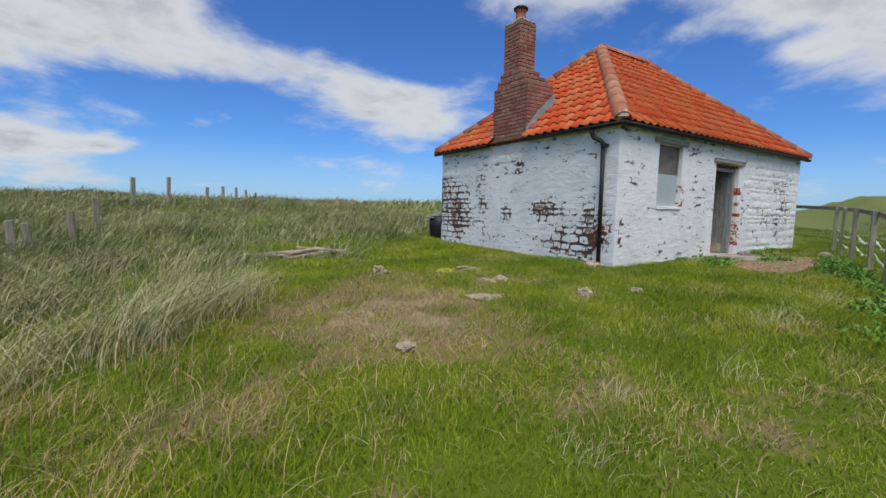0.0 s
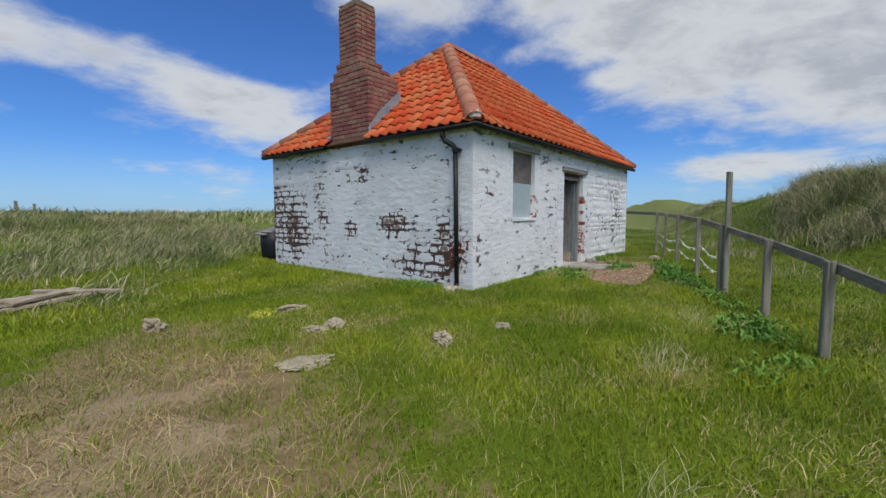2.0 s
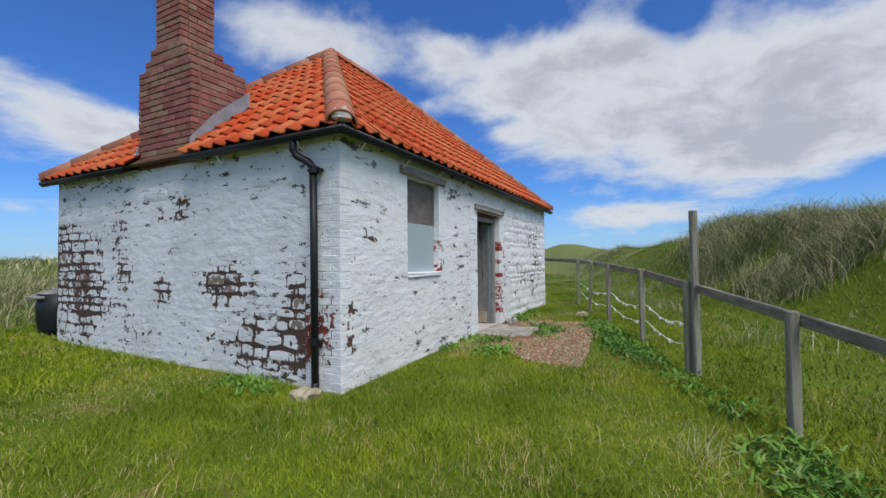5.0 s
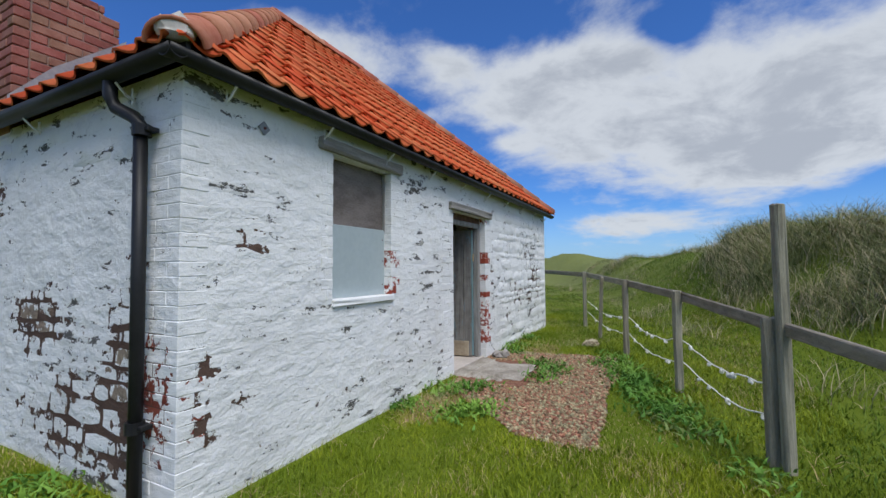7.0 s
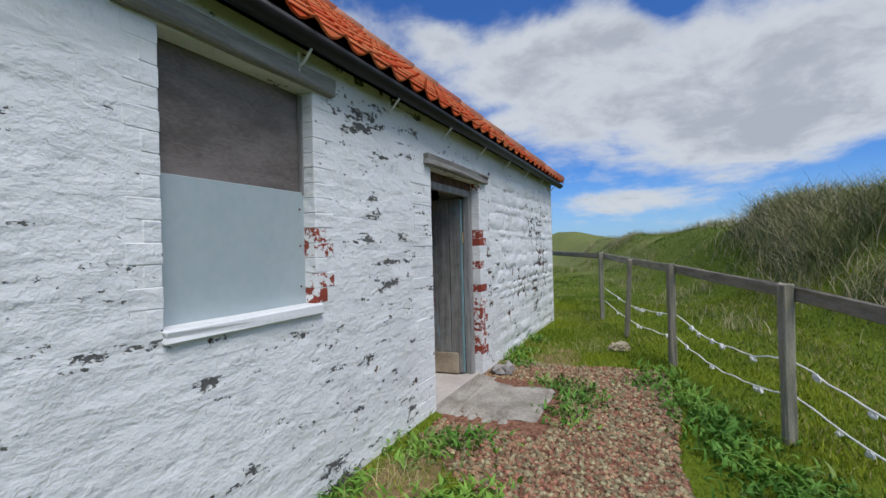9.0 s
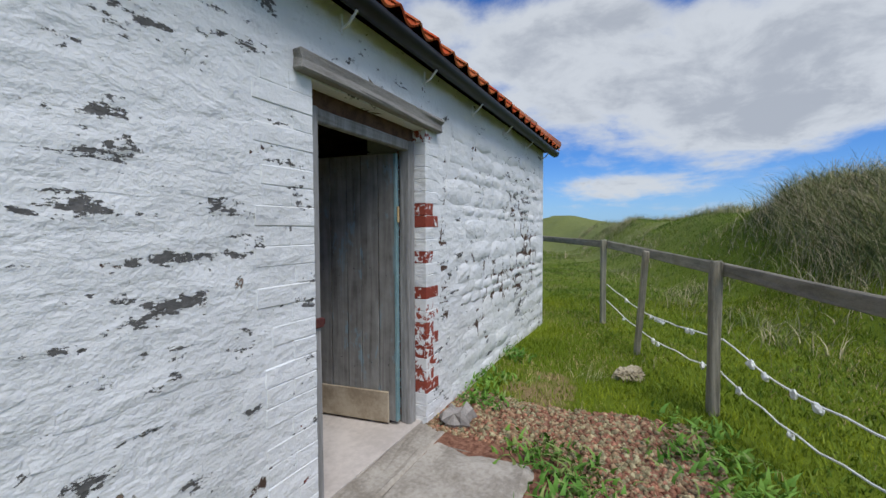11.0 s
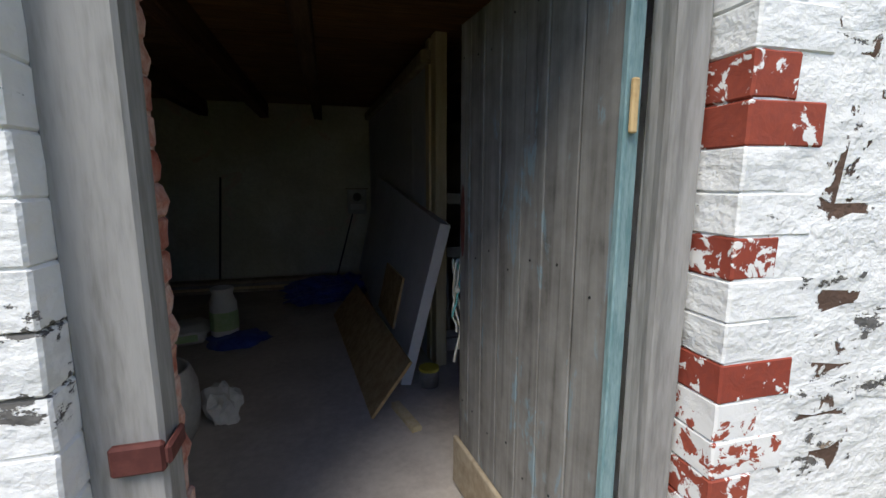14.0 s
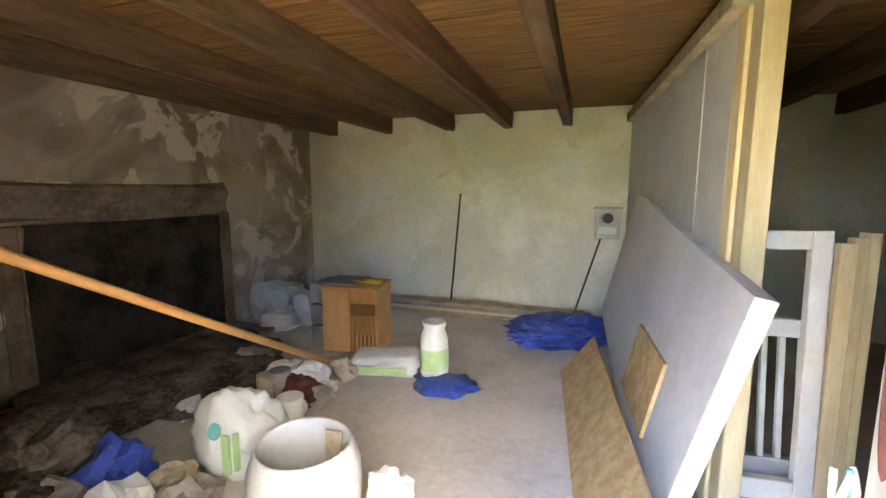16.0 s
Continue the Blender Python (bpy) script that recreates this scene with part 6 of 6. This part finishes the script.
# shingle
px, py = R.uniform(8.3, 11.6, 30000), R.uniform(3.1, 5.05, 30000)
ok = shingle(px, py) & ~((px > 9.56) & (px < 10.66) & (py > 4.18)) & (R.uniform(0, 1, 30000) < 0.75)
px, py = px[ok][:9000], py[ok][:9000]
n = len(px)
shape = np.array([(1, 0, 0), (-1, 0, 0), (0, 1, 0), (0, -1, 0), (0, 0, 1), (0, 0, -1)], dtype=float)
size = R.uniform(0.012, 0.034, (n, 1, 1)) * np.stack([R.uniform(0.8, 1.3, n), R.uniform(0.6, 1.0, n), R.uniform(0.4, 0.75, n)], 1)[:, None, :]
turn_a = R.uniform(0, 6.283, n)
v = shape[None] * size * R.uniform(0.75, 1.2, (n, 6, 1))
v = np.stack([v[..., 0] * np.cos(turn_a)[:, None] - v[..., 1] * np.sin(turn_a)[:, None], v[..., 0] * np.sin(turn_a)[:, None] + v[..., 1] * np.cos(turn_a)[:, None], v[..., 2]], -1)
v += on_ground(px, py, -0.006)[:, None, :]
oct_f = np.array([(0, 2, 4), (2, 1, 4), (1, 3, 4), (3, 0, 4), (2, 0, 5), (1, 2, 5), (3, 1, 5), (0, 3, 5)])
sm = bulk_mesh("shingle", v.reshape(-1, 3), (np.arange(n)[:, None, None] * 6 + oct_f[None]).reshape(-1, 3), M_GRAVEL)
tagged(new("shingle", sm), "loose reddish-brown shingle outside the door", "shingle", kind="stuff")
bed_n = 60
bx, by = np.meshgrid(np.linspace(8.2, 11.6, bed_n), np.linspace(3.1, 5.03, bed_n))
inside_bed = shingle(bx.ravel(), by.ravel()).astype(float)
bv = np.stack([bx.ravel(), by.ravel(), height(bx.ravel(), by.ravel()) - 0.03 + 0.036 * inside_bed], 1)
ii = (np.arange(bed_n - 1)[:, None] * bed_n + np.arange(bed_n - 1)[None]).ravel()
tagged(new("shingle_bed", bulk_mesh("shingle_bed", bv, np.stack([ii, ii + 1, ii + bed_n + 1, ii + bed_n], 1), M_GRAVEL)), "brown grit under the shingle", "shingle", kind="stuff")

plate = thing("pattress_plate", "small rusty diamond wall plate under the eaves", "wall plate", Matrix.Translation((7.02, YS - 0.006, 2.14)) @ Matrix.Rotation(radians(45), 4, "Y"))
part("plate", boxes(((-0.032, 0, -0.032), (0.032, 0.012, 0.032)), bevel=0.003), M_LEAD, plate)
part("bolt", lathe([(0, 0), (0.009, 0), (0.008, 0.008), (0, 0.009)], 8), M_RUST, plate, m=Matrix.Rotation(radians(90), 4, "X"))

# ---- wall pieces, last ----
front_holes = [(WIN[0] - 0.0, WIN[1] + 0.0, 0.95, 2.14), (7.49, 8.58, 2.13, 2.23), (DOOR[0], DOOR[1], -0.3, 1.95), (9.59, 10.89, 1.94, 2.04),
               (WIN[1], WIN[1] + 0.17, 0.95, 2.13), (WIN[0] - 0.12, WIN[0], 0.95, 2.13), (DOOR[0] - 0.32, DOOR[0], 0.0, 1.94), (DOOR[1], DOOR[1] + 0.17, 0.0, 1.94), (XW, XW + 0.17, -0.4, 2.31)]
lay_stones(shell, rubble_layout(XW + 0.17, XE - 0.01, -0.25, 2.30, front_holes, 5), lambda u, v: Matrix.Translation((u, YS + 0.008, v)), lambda u, v: 6.6 < u < 11.2)
lay_stones(wall_west, rubble_layout(YS + 0.42, YN - 0.01, -0.25, 2.30, [], 6, 0.018), lambda u, v: Matrix.Translation((XW + 0.008, u, v)) @ Matrix.Rotation(radians(-90), 4, "Z"), lambda u, v: True)
rng = random.Random(9)


def jamb_bricks(parent, x_in, away, z0, z1, short, long, depth, pick, seed):
    """Brick dressing at an opening: alternate short and long courses, showing in the reveal."""
    r = random.Random(seed)
    n = round((z1 - z0) / COURSE)
    for k in range(n):
        za, zb = z0 + k * (z1 - z0) / n - 0.0, z0 + (k + 1) * (z1 - z0) / n - 0.0005
        ln = (long if k % 2 else short) * (r.choice((0.72, 0.86, 1.0, 1.0, 1.12)) if away < 0 and long > 0.2 else 1.0)
        out = r.uniform(-0.004, 0.0015)
        mat = pick(k) or M_WBRICK
        a, b = sorted((x_in - away * 0.006, x_in + away * ln))
        brick_box((a, YS + 0.0045 - 0.4 * out, za), (b, YS + depth, zb), mat, parent, r.random())
        if away < 0 and not k % 2 and long - short > 0.1 and r.random() < 0.6:
            brick_box((x_in - long + 0.005, YS + 0.0045 - 0.4 * out, za), (x_in - ln - 0.006, YS + 0.1, zb), M_WBRICK, parent, r.random())


jamb_bricks(shell, DOOR[0], -1, 0.0, 1.94, 0.125, 0.27, 0.10, lambda k: None, 1)
jamb_bricks(shell, DOOR[1], 1, 0.0, 1.94, 0.095, 0.165, 0.12, lambda k: M_RED if k in (3, 4, 6, 8, 11, 17, 18) else M_REDWORN if k in (5, 7, 9, 10, 14, 24) else None, 2)
jamb_bricks(shell, WIN[1], 1, 1.03, 2.13, 0.075, 0.13, 0.09, lambda k: M_REDWORN if k in (0, 1, 3, 4) else None, 3)
jamb_bricks(shell, WIN[0], -1, 1.03, 2.13, 0.06, 0.115, 0.09, lambda k: None, 4)
for x0, lean in ((9.735, 0.02), (10.71, -0.2)):  # lime bedding behind the inner reveals
    part("mortar", boxes(((-0.044 if lean < 0 else -0.05, 0.004, 0), (0.05 if lean < 0 else 0.044, 0.231, 1.86)),), M_SALMON, shell, "pink lime mortar", m=Matrix.Translation((x0, 5.168 if lean > 0 else 5.21, FLOOR)) @ Matrix.Rotation(lean, 4, "Z") @ Matrix.Translation((-0.05 if lean > 0 else 0.05, 0, 0)))
for k in range(30):  # inner reveals in bare brick, bedded unevenly
    za, zb = FLOOR + k * 0.0635, FLOOR + (k + 1) * 0.0635
    if zb > 1.93:
        break
    for x0, lean in ((9.735, 0.02), (10.71, -0.2)):
        for a, b in (((0.0, 0.125), (0.129, 0.235)) if k % 2 else ((0.0, 0.06), (0.064, 0.235))):
            jut, key = rng.uniform(-0.004, 0.004), ("reveal", k % 4, a)
            if key not in BRICK_CACHE:
                bm = rough_box((-0.05, a, -0.0312), (0.05, b, 0.0312), 0.006, 0.003, 1, k + int(a * 100))
                BRICK_CACHE[key] = mesh_of(bm, "brick", M_PINK)
            inward = -0.05 if lean > 0 else 0.05
            part("brick", BRICK_CACHE[key], None, shell, m=Matrix.Translation((x0, 5.168 if lean > 0 else 5.21, (za + zb) / 2)) @ Matrix.Rotation(lean, 4, "Z") @ Matrix.Translation((inward + jut, 0, 0)))
for k in range(33):  # corner quoins in whitewashed brick
    za, zb = -0.22 + k * COURSE, -0.22 + (k + 1) * COURSE - 0.001
    if zb > 2.32:
        break
    ln = 0.16 if k % 2 else 0.10
    brick_box((XW + 0.004, YS + 0.004, za), (XW + ln, YS + (0.11 if k % 2 else 0.22), zb), M_WBRICK, wall_west, rng.random())
    u = YS + (0.115 if k % 2 else 0.225)
    while u < YS + 0.42:
        e = min(u + 0.218, YS + 0.425)
        if e - u > 0.04:
            brick_box((XW + 0.004 + rng.uniform(0.0, 0.003), u, za), (XW + 0.08, e, zb), M_WBRICK, wall_west, rng.random())
        u = e + 0.002
